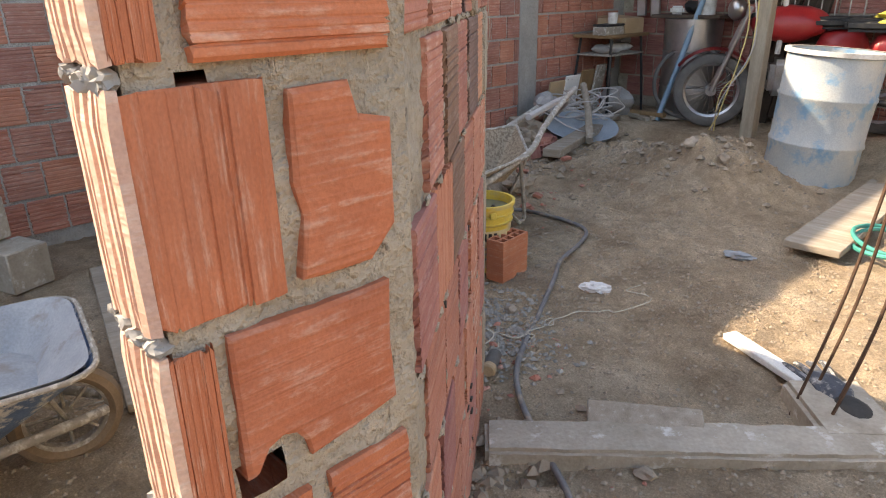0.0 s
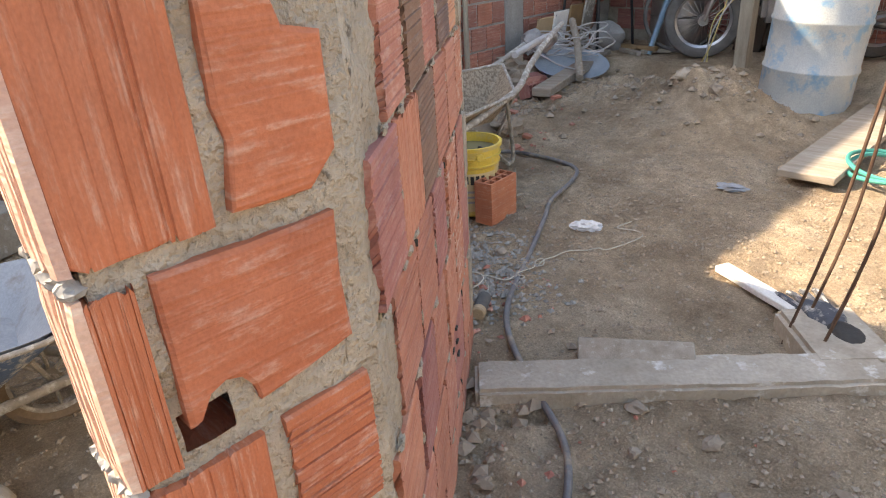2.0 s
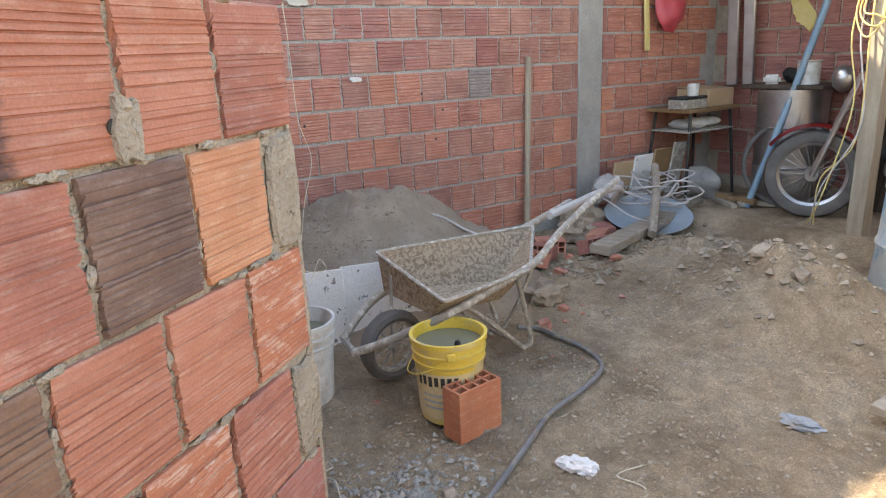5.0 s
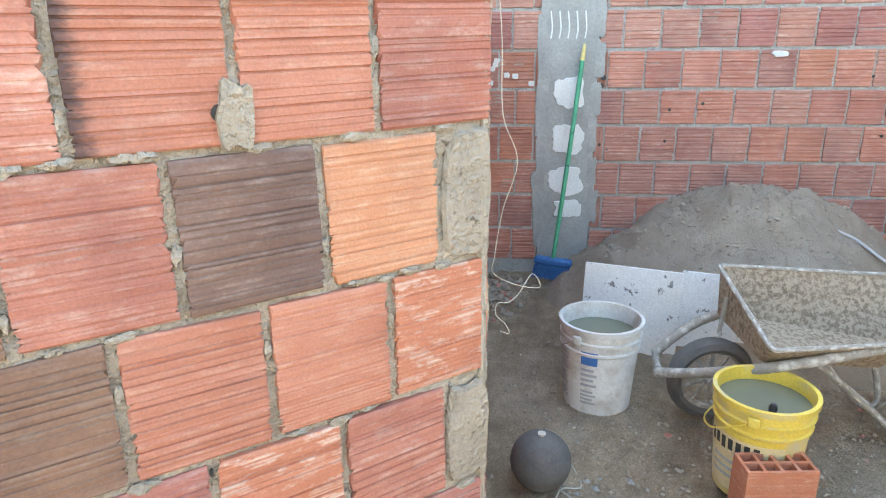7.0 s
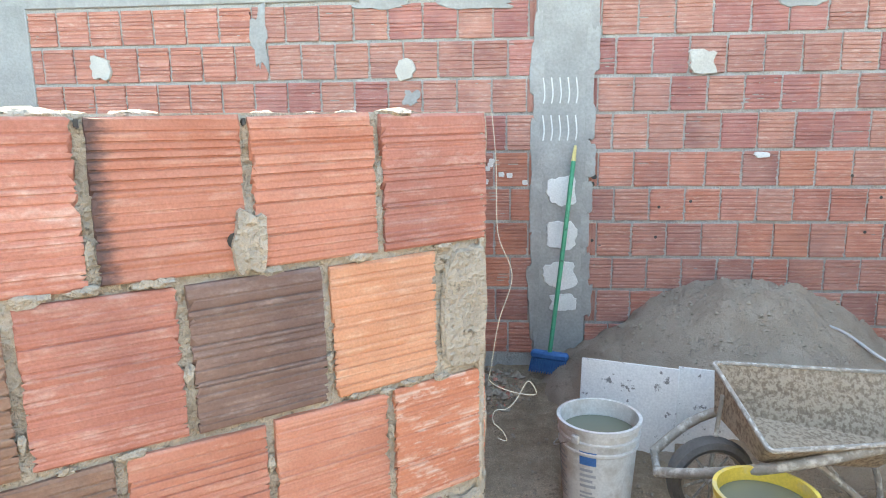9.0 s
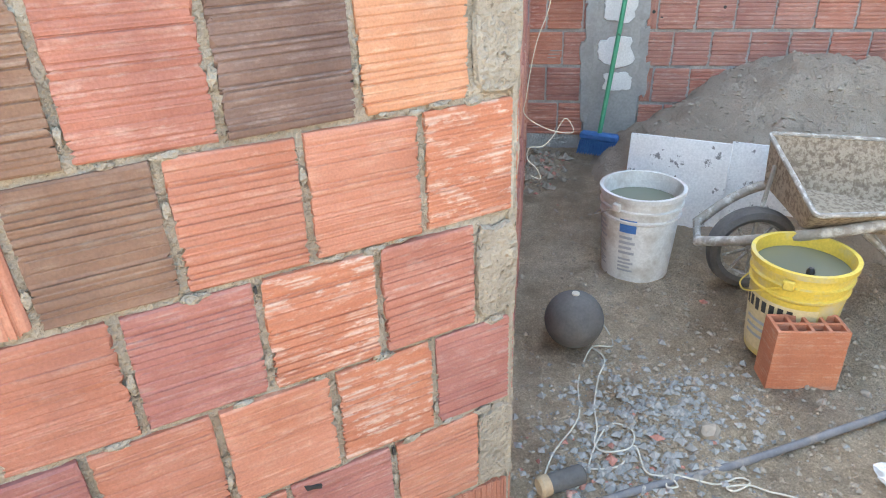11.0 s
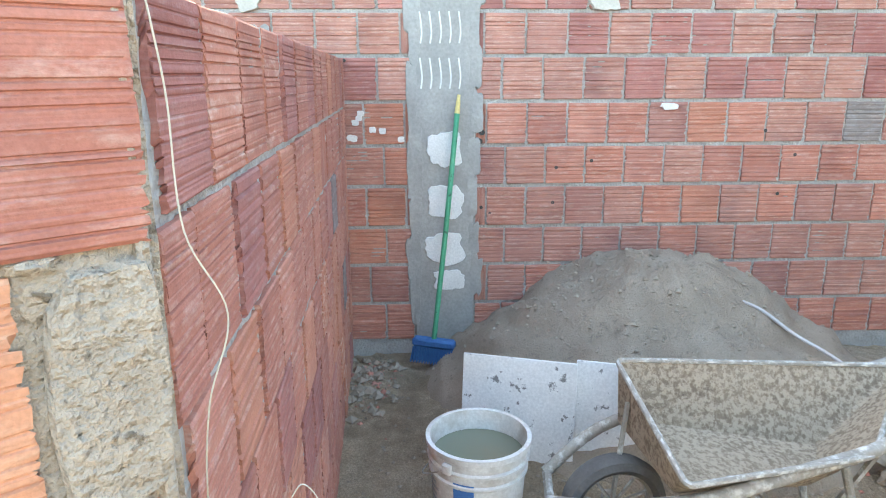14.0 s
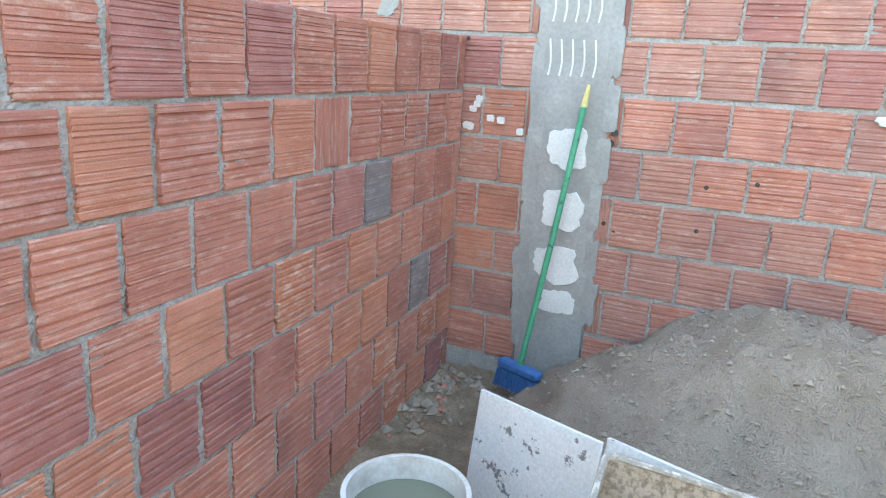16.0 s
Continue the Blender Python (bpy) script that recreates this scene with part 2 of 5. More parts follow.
YCORD = surface("yellow_cord", (0.66, 0.52, 0.18), (0.74, 0.62, 0.3), 8, 0.8)
CABLE = surface("pale_cable", (0.45, 0.43, 0.42), (0.6, 0.57, 0.55), 8, 0.7)
GREENPL = surface("green_plastic", (0.05, 0.32, 0.17), (0.1, 0.42, 0.24), 8, 0.5, dirt=(0.03, 0.1, 0.06), dirt_at=(0.6, 0.64), dirt_scale=30)
TEAL = surface("teal_hose", (0.03, 0.26, 0.22), (0.06, 0.36, 0.3), 8, 0.4)
BRUSHBLUE = surface("blue_bristle", (0.03, 0.12, 0.32), (0.06, 0.2, 0.45), 20, 0.8, bump=0.6)
DRUMPAINT = surface("worn_blue_drum", (0.33, 0.39, 0.43), (0.52, 0.53, 0.5), 5, 0.6, bump=0.5, dirt=(0.16, 0.31, 0.45), dirt_at=(0.52, 0.64), dirt_scale=7)
BASIN = surface("pale_blue_basin", (0.3, 0.37, 0.43), (0.42, 0.48, 0.53), 5, 0.6, bump=0.2)
REDPAINT = surface("red_paint", (0.42, 0.02, 0.025), (0.52, 0.04, 0.04), 5, 0.3)
BLACKMETAL = surface("black_metal", (0.02, 0.02, 0.022), (0.06, 0.06, 0.06), 8, 0.5, metal=0.4)
CHROME = surface("dull_chrome", (0.42, 0.42, 0.43), (0.6, 0.6, 0.6), 8, 0.3, metal=0.9)
RUST = surface("rusty_bar", (0.08, 0.045, 0.03), (0.17, 0.1, 0.065), 20, 0.85, metal=0.3, bump=0.6)
BLUEPIPE = surface("blue_pipe", (0.16, 0.29, 0.4), (0.25, 0.38, 0.48), 5, 0.5, dirt=(0.38, 0.38, 0.36))
WHITEBOARD = surface("white_board", (0.76, 0.755, 0.73), (0.85, 0.845, 0.82), 5, 0.6, bump=0.15, dirt=(0.22, 0.21, 0.2), dirt_at=(0.61, 0.64), dirt_scale=20)
PAPER = surface("white_paper", (0.72, 0.71, 0.7), (0.82, 0.81, 0.8), 10, 0.8)
GLOVE = surface("glove_rubber", (0.03, 0.035, 0.045), (0.09, 0.1, 0.12), 12, 0.7, dirt=(0.4, 0.38, 0.35), dirt_at=(0.5, 0.62), dirt_scale=20)
GREYCLOTH = surface("grey_cloth", (0.3, 0.29, 0.28), (0.45, 0.43, 0.41), 6, 0.9)
YELLOWCLOTH = surface("yellow_cloth", (0.5, 0.42, 0.06), (0.62, 0.55, 0.12), 6, 0.9, dirt=(0.3, 0.3, 0.06), dirt_scale=14)
REDCLOTH = surface("red_bag", (0.5, 0.05, 0.07), (0.6, 0.1, 0.12), 6, 0.5)


def water_material():
    m, nt, bs = nodes_of("cloudy_water")
    bs.inputs["Base Color"].default_value = (0.17, 0.175, 0.125, 1)
    bs.inputs["Roughness"].default_value = 0.12
    bumped(nt, bs, [(noise_of(nt, mapped(nt), 12, 2), 0.08, 0.01)])
    return m


WATER = water_material()


# ---- mesh helpers ----
def mesh_of(bm, name, material, smooth=False):
    bmesh.ops.recalc_face_normals(bm, faces=bm.faces)
    me = bpy.data.meshes.new(name)
    bm.to_mesh(me)
    bm.free()
    me.materials.append(material)
    if smooth:
        me.polygons.foreach_set("use_smooth", [True] * len(me.polygons))
        me.set_sharp_from_angle(angle=radians(38))
    return me


def part(name, bm, material, parent=None, label="", smooth=True):
    ob = new(name, mesh_of(bm, name, material, smooth))
    ob.parent = parent
    return tagged(ob, label)


def thing(name, label, category, at=(0, 0, 0), rz=0, rx=0, ry=0, group=""):
    ob = new(name)
    ob.matrix_world = pose(*at, rx, ry, rz)
    return tagged(ob, label, category, group)


def solo(name, bm, material, label, category, at=(0, 0, 0), rz=0, rx=0, ry=0, group="", smooth=True):
    ob = part(name, bm, material, None, "", smooth)
    ob.matrix_world = pose(*at, rx, ry, rz)
    return tagged(ob, label, category, group)


def box(sx, sy, sz, at=(0, 0, 0), bevel=0.004, m=None, bm=None, segs=1):
    """A bevelled box, its middle at `at`."""
    one = bmesh.new()
    bmesh.ops.create_cube(one, size=1, matrix=Matrix.Diagonal((sx, sy, sz, 1)))
    if bevel:
        bmesh.ops.bevel(one, geom=one.edges[:], offset=bevel, segments=segs, affect="EDGES")
    one.transform((m or Matrix()) @ Matrix.Translation(at) if m is None else Matrix.Translation(at) @ m)
    return joined(bm, one)


def joined(bm, one):
    if bm is None:
        return one
    me = bpy.data.meshes.new("tmp")
    one.to_mesh(me)
    one.free()
    bm.from_mesh(me)
    bpy.data.meshes.remove(me)
    return bm


def curve_points(pts, sub=6, closed=False):
    """Catmull-Rom through the points."""
    p = [Vector(q) for q in pts]
    n = len(p)
    if n < 3:
        return p
    out = []
    for i in range(n if closed else n - 1):
        if closed:
            a, b, c, d = (p[(i + k) % n] for k in (-1, 0, 1, 2))
        else:
            a, b, c, d = p[max(i - 1, 0)], p[i], p[i + 1], p[min(i + 2, n - 1)]
        for k in range(sub):
            t = k / sub
            out.append(0.5 * ((2 * b) + (c - a) * t + (2 * a - 5 * b + 4 * c - d) * t * t + (3 * b - a - 3 * c + d) * t ** 3))
    if not closed:
        out.append(p[-1])
    return out


def tube(pts, r, n=8, sub=6, closed=False, bm=None, ends=None):
    """A round bar or cable along the points; ends: the radius at the end for a taper."""
    bm = bm or bmesh.new()
    p = curve_points(pts, sub, closed)
    rings, up = [], Vector((0.13, 0.21, 0.97))
    for i, q in enumerate(p):
        d = (p[(i + 1) % len(p)] - p[i - 1]) if closed else (p[min(i + 1, len(p) - 1)] - p[max(i - 1, 0)])
        d = d.normalized() if d.length else Vector((0, 0, 1))
        side = d.cross(up)
        if side.length < 0.05:
            side = d.cross(Vector((1, 0, 0)))
        side.normalize()
        up = side.cross(d).normalized()
        rr = r if ends is None else r + (ends - r) * i / max(1, len(p) - 1)
        rings.append([bm.verts.new(q + rr * (math.cos(a) * side + math.sin(a) * up)) for a in (2 * math.pi * k / n for k in range(n))])
    for i in range(len(rings) if closed else len(rings) - 1):
        a, b = rings[i], rings[(i + 1) % len(rings)]
        for k in range(n):
            bm.faces.new((a[k], a[(k + 1) % n], b[(k + 1) % n], b[k]))
    if not closed:
        bm.faces.new(rings[0])
        bm.faces.new(rings[-1])
    return bm


def lathe(profile, n=32, bm=None, m=None, cap=False):
    """Turn (r, z) points about the z axis."""
    bm2 = bmesh.new()
    rings = []
    for r, z in profile:
        rings.append([bm2.verts.new((r * math.cos(2 * math.pi * k / n), r * math.sin(2 * math.pi * k / n), z)) for k in range(n)])
    for a, b in zip(rings, rings[1:]):
        for k in range(n):
            bm2.faces.new((a[k], a[(k + 1) % n], b[(k + 1) % n], b[k]))
    if cap:
        bm2.faces.new(rings[0])
        bm2.faces.new(rings[-1])
    bmesh.ops.remove_doubles(bm2, verts=bm2.verts, dist=1e-5)
    if m is not None:
        bm2.transform(m)
    return joined(bm, bm2)


def lump(r, seed, squash=(1, 1, 0.7), sub=2, rough=0.35, freq=1.6):
    """An uneven stone or heap."""
    bm = bmesh.new()
    bmesh.ops.create_icosphere(bm, subdivisions=sub, radius=1)
    off = Vector((seed * 3.7, seed * 1.3, seed * 2.1))
    for v in bm.verts:
        c = v.co.normalized()
        k = 1 + rough * noise.noise(c * freq + off) + rough * 0.5 * noise.noise(c * freq * 2.7 + off)
        v.co = Vector((c.x * squash[0], c.y * squash[1], c.z * squash[2])) * (r * k)
    return bm


# ---- ground: one sheet, finer where the walk passes ----
def hill(x, y, cx, cy, rx, ry, h, p=1.0):
    d = ((x - cx) / rx) ** 2 + ((y - cy) / ry) ** 2
    return h * math.exp(-d ** p)


def ground_height(x, y):
    n = noise.noise
    z = 0.02 * n(Vector((x * 1.3, y * 1.3, 0))) + 0.02 * n(Vector((x * 5, y * 5, 3))) + 0.013 * n(Vector((x * 15, y * 15, 7))) + 0.006 * n(Vector((x * 38, y * 38, 9)))
    z += hill(x, y, -1.55, 4.12, 0.42, 0.36, 0.3) * (1 + 0.5 * n(Vector((x * 6, y * 6, 5))))
    z += hill(x, y, -2.15, 4.4, 0.6, 0.5, 0.13) * (1 + 0.9 * n(Vector((x * 9, y * 9, 2))))
    z += hill(x, y, -0.5, 5.4, 0.7, 0.5, 0.22)
    z -= hill(x, y, -0.45, 2.1, 0.32, 0.13, 0.05)
    z -= hill(x, y, -0.4, 1.35, 0.6, 0.4, 0.03)
    if y > 5.15:
        z += 0.1 * min(1, (y - 5.15) / 0.12)
    rough = hill(x, y, -0.75, 1.25, 0.2, 0.3, 1) + hill(x, y, -2.2, 4.4, 0.9, 0.6, 1)
    z += 0.035 * rough * n(Vector((x * 14, y * 14, 11)))
    return z


def spaced(a, b, c, d, fine, coarse):
    return list(np.arange(a, b, coarse)) + list(np.arange(b, c, fine)) + list(np.arange(c, d + coarse, coarse))


gx, gy = spaced(-9, -3.7, 0.9, 8, 0.022, 0.3), spaced(-9, 0.0, 5.4, 12, 0.022, 0.3)
gv = [(float(x), float(y), ground_height(x, y)) for y in gy for x in gx]
gw = len(gx)
gf = [(j * gw + i, j * gw + i + 1, (j + 1) * gw + i + 1, (j + 1) * gw + i) for j in range(len(gy) - 1) for i in range(gw - 1)]
gm = bpy.data.meshes.new("ground")
gm.from_pydata(gv, [], gf)
gm.materials.append(EARTH)
gm.polygons.foreach_set("use_smooth", [True] * len(gm.polygons))
ground = tagged(new("ground", gm), "bare trodden brown earth strewn with grit and rubble", "ground", kind="structure")


# ---- walls ----
def slab(outline, depth, bevel=0.004):
    """A flat piece with the given outline in x and z, its front at +y, edges worn round."""
    bm = bmesh.new()
    cx, cz = sum(p[0] for p in outline) / len(outline), sum(p[1] for p in outline) / len(outline)
    n = len(outline)

    def ring(y, inset):
        out = []
        for k, (x, z) in enumerate(outline):
            d = Vector((cx - x, 0, cz - z))
            d = d.normalized() * inset * 1.3 if d.length else d
            out.append(bm.verts.new((x + d.x, y, z + d.z)))
        return out
    f, e, b = ring(depth / 2, bevel), ring(depth / 2 - bevel * 0.8, 0), ring(-depth / 2, 0)
    bm.faces.new(f)
    for p, q in ((f, e), (e, b)):
        for k in range(n):
            bm.faces.new((p[k], p[(k + 1) % n], q[(k + 1) % n], q[k]))
    bm.faces.new(b)
    return bm


def shard_mesh(seed, sx=0.18, sy=0.09, sz=0.195, chip=0.006):
    """A flat broken piece, front towards +y."""
    rnd = random.Random(seed)
    hx, hz = sx / 2, sz / 2
    base = [(-hx, -hz), (-hx * 0.2, -hz), (hx * 0.5, -hz), (hx, -hz), (hx, hz * 0.1), (hx, hz), (hx * 0.3, hz), (-hx * 0.5, hz), (-hx, hz), (-hx, -hz * 0.2)]
    return slab([(x + rnd.uniform(-chip, chip) * 0.45, z + rnd.uniform(-chip, chip) * 0.45) for x, z in base], sy, min(0.003, sz * 0.1))


# the extrusion dies: where the grooves lie over the block's height, their width and depth
DIES = {
    "band": ([0.06, 0.1, 0.15, 0.215, 0.27, 0.315, 0.36, 0.43, 0.52, 0.565, 0.61, 0.68, 0.75, 0.8, 0.845, 0.91], 0.02, 0.0026),
    "soft": ([0.12, 0.3, 0.36, 0.52, 0.7, 0.88], 0.03, 0.0017),
    "rib": ([0.11, 0.22, 0.33, 0.44, 0.56, 0.67, 0.78, 0.89], 0.052, 0.0048),
}


def brick_mesh(seed, die="band", sx=0.18, sy=0.09, sz=0.195, chip=0.009):
    """An extruded clay block, front towards +y, grooved along its length, its ends broken unevenly."""
    rnd = random.Random(seed)
    places, wide, deep = DIES[die]
    rows = [(0.0, -0.003), (0.018, 0.0)]
    for c in places:
        c += rnd.uniform(-0.009, 0.009)
        d = deep * rnd.choice((0.3, 0.5, 0.75, 1.1))
        rows += [(c - wide / 2, rnd.uniform(-0.0006, 0.0006)), (c - wide / 5, -d), (c + wide / 5, -d), (c + wide / 2, rnd.uniform(-0.0006, 0.0006))]
    rows += [(0.982, 0.0), (1.0, -0.003)]
    bm = bmesh.new()
    left, right = [], []
    for f, y in rows:
        for side, row in ((-1, left), (1, right)):
            bite = chip * rnd.random() ** 2.5
            row.append(bm.verts.new((side * (sx / 2 - bite), sy / 2 + y, (f - 0.5) * sz + (rnd.uniform(-0.002, 0.002) if f in (0.0, 1.0) else 0.0))))
    for k in range(len(rows) - 1):
        bm.faces.new((left[k], right[k], right[k + 1], left[k + 1]))
    bl, br, tl, tr = (bm.verts.new((x * sx / 2, -sy / 2, z * sz / 2)) for x, z in ((-1, -1), (1, -1), (-1, 1), (1, 1)))
    bm.faces.new((bl, br, right[0], left[0]))
    bm.faces.new((tl, tr, right[-1], left[-1]))
    bm.faces.new(left + [tl, bl])
    bm.faces.new(right + [tr, br])
    bm.faces.new((bl, br, tr, tl))
    return bm


def under(ob, wall):
    """Make ob, already in place, a piece of the wall."""
    ob.parent = wall
    ob.matrix_parent_inverse = wall.matrix_basis.inverted()
    return ob


BRICK_DATA = {}


def brick_data(kind, variant, die):
    key = (kind, variant, die)
    if key not in BRICK_DATA:
        BRICK_DATA[key] = mesh_of(brick_mesh(variant + 1, die), "brick", BRICKS[kind])
    return BRICK_DATA[key]


def lay(wall, frame_m, a, b, z0, z1, kind, upright=False, proud=0.0055, depth=0.09, die="band"):
    """One block of a wall, from a to b along it and z0 to z1, its grooves level or upright."""
    ob = new("brick", brick_data(kind, random.randrange(6), die))
    w, h = b - a, z1 - z0
    turn = Matrix.Rotation(radians(90), 4, "Y") if upright else Matrix()
    sc = Matrix.Diagonal((h / 0.18, depth / 0.09, w / 0.195, 1)) if upright else Matrix.Diagonal((w / 0.18, depth / 0.09, h / 0.195, 1))
    tilt = Matrix.Rotation(radians(random.uniform(-0.7, 0.7)), 4, "Y") @ Matrix.Rotation(radians(random.uniform(-0.8, 0.8)), 4, "Z")
    ob.matrix_basis = frame_m @ Matrix.Translation(((a + b) / 2, proud - depth / 2 + random.uniform(-0.0025, 0.0025), (z0 + z1) / 2)) @ tilt @ turn @ sc
    return under(ob, wall)


def course(bm, a, b, z0, z1, seed, die="rib"):
    """One block of a far wall, joined into the wall's other far blocks."""
    one = brick_mesh(seed % 6 + 1, die)
    one.transform(Matrix.Translation(((a + b) / 2, -0.04, (z0 + z1) / 2)) @ Matrix.Diagonal(((b - a) / 0.18, 1, (z1 - z0) / 0.195, 1)))
    return joined(bm, one)


def wall_frame(x, y, dx, dy):
    """Local x along the wall, y out of its face, z up."""
    d = Vector((dx, dy, 0)).normalized()
    n = Vector((-d.y, d.x, 0))
    return Matrix(((d.x, n.x, 0, x), (d.y, n.y, 0, y), (0, 0, 1, 0), (0, 0, 0, 1)))


def mortar_body(name, m, length, z0, z1, thick, label, cell=0.012, a0=0.0, amp=0.006, gaps=(), mat=None):
    """The wall's mortar: a rough front, plain sides and back."""
    bm = bmesh.new()
    nx, nz = max(2, int((length - a0) / cell)), max(2, int((z1 - z0) / cell))
    rows = []
    for j in range(nz + 1):
        row = []
        for i in range(nx + 1):
            x, z = a0 + (length - a0) * i / nx, z0 + (z1 - z0) * j / nz
            w = m @ Vector((x, 0, z))
            y = -0.004 + amp * noise.noise(w * 21) + amp * 0.7 * noise.noise(w * 60)
            row.append(bm.verts.new((x, min(y, 0.003), z)))
        rows.append(row)
    for a, b in zip(rows, rows[1:]):
        for i in range(nx):
            mid = (a[i].co + b[i + 1].co) / 2
            if not any(p < mid.x < q and u < mid.z < v for p, q, u, v in gaps):
                bm.faces.new((a[i], a[i + 1], b[i + 1], b[i]))
    edge = [rows[0][i] for i in range(nx + 1)] + [rows[j][nx] for j in range(1, nz + 1)] + [rows[nz][i] for i in range(nx - 1, -1, -1)] + [rows[j][0] for j in range(nz - 1, 0, -1)]
    back = [bm.verts.new((v.co.x, -thick, v.co.z)) for v in edge]
    for k in range(len(edge)):
        k2 = (k + 1) % len(edge)
        bm.faces.new((edge[k], back[k], back[k2], edge[k2]))
    bm.faces.new(back)
    ob = part(name, bm, mat or MORTAR, None, label)
    ob.matrix_basis = m
    return tagged(ob, category="wall", kind="structure")


def child_at(name, bm, mat, wall, m, label=""):
    ob = part(name, bm, mat, None, label)
    ob.matrix_basis = m
    return under(ob, wall)


def patch(w, h, seed, thick=0.012, rough=0.25):
    """A hand-smeared patch of mortar or plaster, outline uneven; its back at y = 0."""
    bm = bmesh.new()
    n = 28
    front, mid = [], []
    for k in range(n):
        a = 2 * math.pi * k / n
        s = 1 / max(abs(math.cos(a)), abs(math.sin(a))) ** 0.75
        s *= 1 + rough * noise.noise(Vector((math.cos(a) * 1.6, math.sin(a) * 1.6, seed * 5.1))) + rough * 0.4 * noise.noise(Vector((math.cos(a) * 5, math.sin(a) * 5, seed * 2.1)))
        front.append(bm.verts.new((0.5 * w * s * math.cos(a) * 0.94, thick, 0.5 * h * s * math.sin(a) * 0.94)))
        mid.append(bm.verts.new((0.5 * w * s * math.cos(a), -0.004, 0.5 * h * s * math.sin(a))))
    c = bm.verts.new((0, thick * 1.1, 0))
    for k in range(n):
        k2 = (k + 1) % n
        bm.faces.new((front[k], front[k2], c))
        bm.faces.new((mid[k], mid[k2], front[k2], front[k]))
    return bm


ROWS_Z = [(1.175, 1.375), (0.962, 1.163), (0.75, 0.95), (0.537, 0.738), (0.325, 0.525), (0.112, 0.312), (-0.1, 0.1)]
G = 0.006

# the diagonal wall: B
M_B = wall_frame(-1.105, 1.565, 0.783, -0.99)
LB = math.hypot(0.783, 0.99)
wall_diagonal = mortar_body("wall_diagonal", M_B, LB, -0.15, 1.378, 0.092, "low unfinished wall of ribbed orange clay blocks in rough mortar")
ROWS_B = [
    ([0.076, 0.279, 0.49, 0.682, 0.871, 1.063, 1.262], ["red", "red", "red", "scorched", "orange", "red"]),
    ([0.25, 0.41, 0.59, 0.779, 0.975, 1.166], ["red", "brown", "red", "dark", "light"]),
    ([0.135, 0.31, 0.5, 0.688, 0.88, 1.073, 1.262], ["wine", "orange", "brown", "orange", "orange", "chalky"]),
    ([0.2, 0.395, 0.587, 0.784, 0.982, 1.172], ["orange", "orange", "wine", "chalky", "red"]),
    ([0.12, 0.31, 0.496, 0.687, 0.883, 1.079, 1.262], ["orange", "wine", "orange", "orange", "chalky", "wine"]),
    ([0.2, 0.39, 0.585, 0.777, 0.984, 1.179], ["red", "orange", "red", "wine", "orange"]),
    ([0.12, 0.31, 0.5, 0.69, 0.88, 1.075, 1.262], ["orange", "red", "orange", "red", "orange", "orange"]),
]
for (z0, z1), (cuts, kinds) in zip(ROWS_Z, ROWS_B):
    for k, kind in enumerate(kinds):
        # distances run from the corner with the jamb; the frame's x runs from the far end
        up = (z1 < 0.96 and z1 > 0.94 and k == 1) or (z1 < 0.11 and k == 5)
        lay(wall_diagonal, M_B, LB - cuts[k + 1] + G, LB - cuts[k] - G, z0, z1, kind, up)

# the short jamb: A
M_A = wall_frame(-0.322, 0.612, 0, -1)
wall_jamb = mortar_body("wall_jamb", M_A, 0.254, -0.15, 1.372, 0.088, "short end of the block wall with cut clay pieces and thick mortar", gaps=((0.165, 0.212, 0.775, 0.82), (0.19, 0.215, 1.157, 1.172)))
PIECES_A = [
    (0.354, 0.385, 1.175, 1.372, "red", True), (0.405, 0.588, 1.172, 1.36, "orange", False),
    (0.354, 0.462, 0.972, 1.157, "orange", True), (0.478, 0.585, 0.978, 1.148, "orange", False),
    (0.354, 0.388, 0.772, 0.952, "red", True), (0.401, 0.577, 0.785, 0.953, "orange", False),
    (0.354, 0.462, 0.58, 0.762, "red", True), (0.487, 0.592, 0.592, 0.762, "orange", False),
    (0.354, 0.402, 0.37, 0.565, "red", True), (0.414, 0.592, 0.375, 0.56, "orange", False),
    (0.354, 0.46, 0.165, 0.355, "orange", True), (0.48, 0.6, 0.16, 0.35, "red", True),
    (0.354, 0.4, -0.05, 0.15, "red", True), (0.412, 0.59, -0.05, 0.15, "orange", False),
]
CHIPS_A = {
    3: [(0, 0.03), (0.03, 0), (0.08, 0), (0.107, 0.002), (0.1, 0.06), (0.107, 0.09), (0.104, 0.168), (0.045, 0.17), (0.036, 0.14), (0.0, 0.132)],
    5: [(0, 0.03), (0.06, 0.018), (0.108, 0.012), (0.112, 0.03), (0.122, 0.045), (0.14, 0.051), (0.158, 0.044), (0.17, 0.022), (0.176, 0.02), (0.176, 0.168), (0.09, 0.165), (0.002, 0.166), (0.005, 0.1)],
}
for piece, (y0, y1, z0, z1, kind, up) in enumerate(PIECES_A):
    kind = "clay"
    if piece in CHIPS_A:
        ob = new("brick", mesh_of(slab([(x - 0.088, z - 0.09) for x, z in CHIPS_A[piece]], 0.09), "brick", BRICKS[kind]))
        ob.matrix_basis = M_A @ Matrix.Translation((0.612 - y1 + 0.088, -0.0385, z0 + 0.09))
        under(ob, wall_jamb)
        continue
    a, b = 0.612 - y1, 0.612 - y0
    if y0 < 0.36:
        b += 0.004
    lay(wall_jamb, M_A, a, b, z0, z1, kind, up, die="soft" if up else "band")



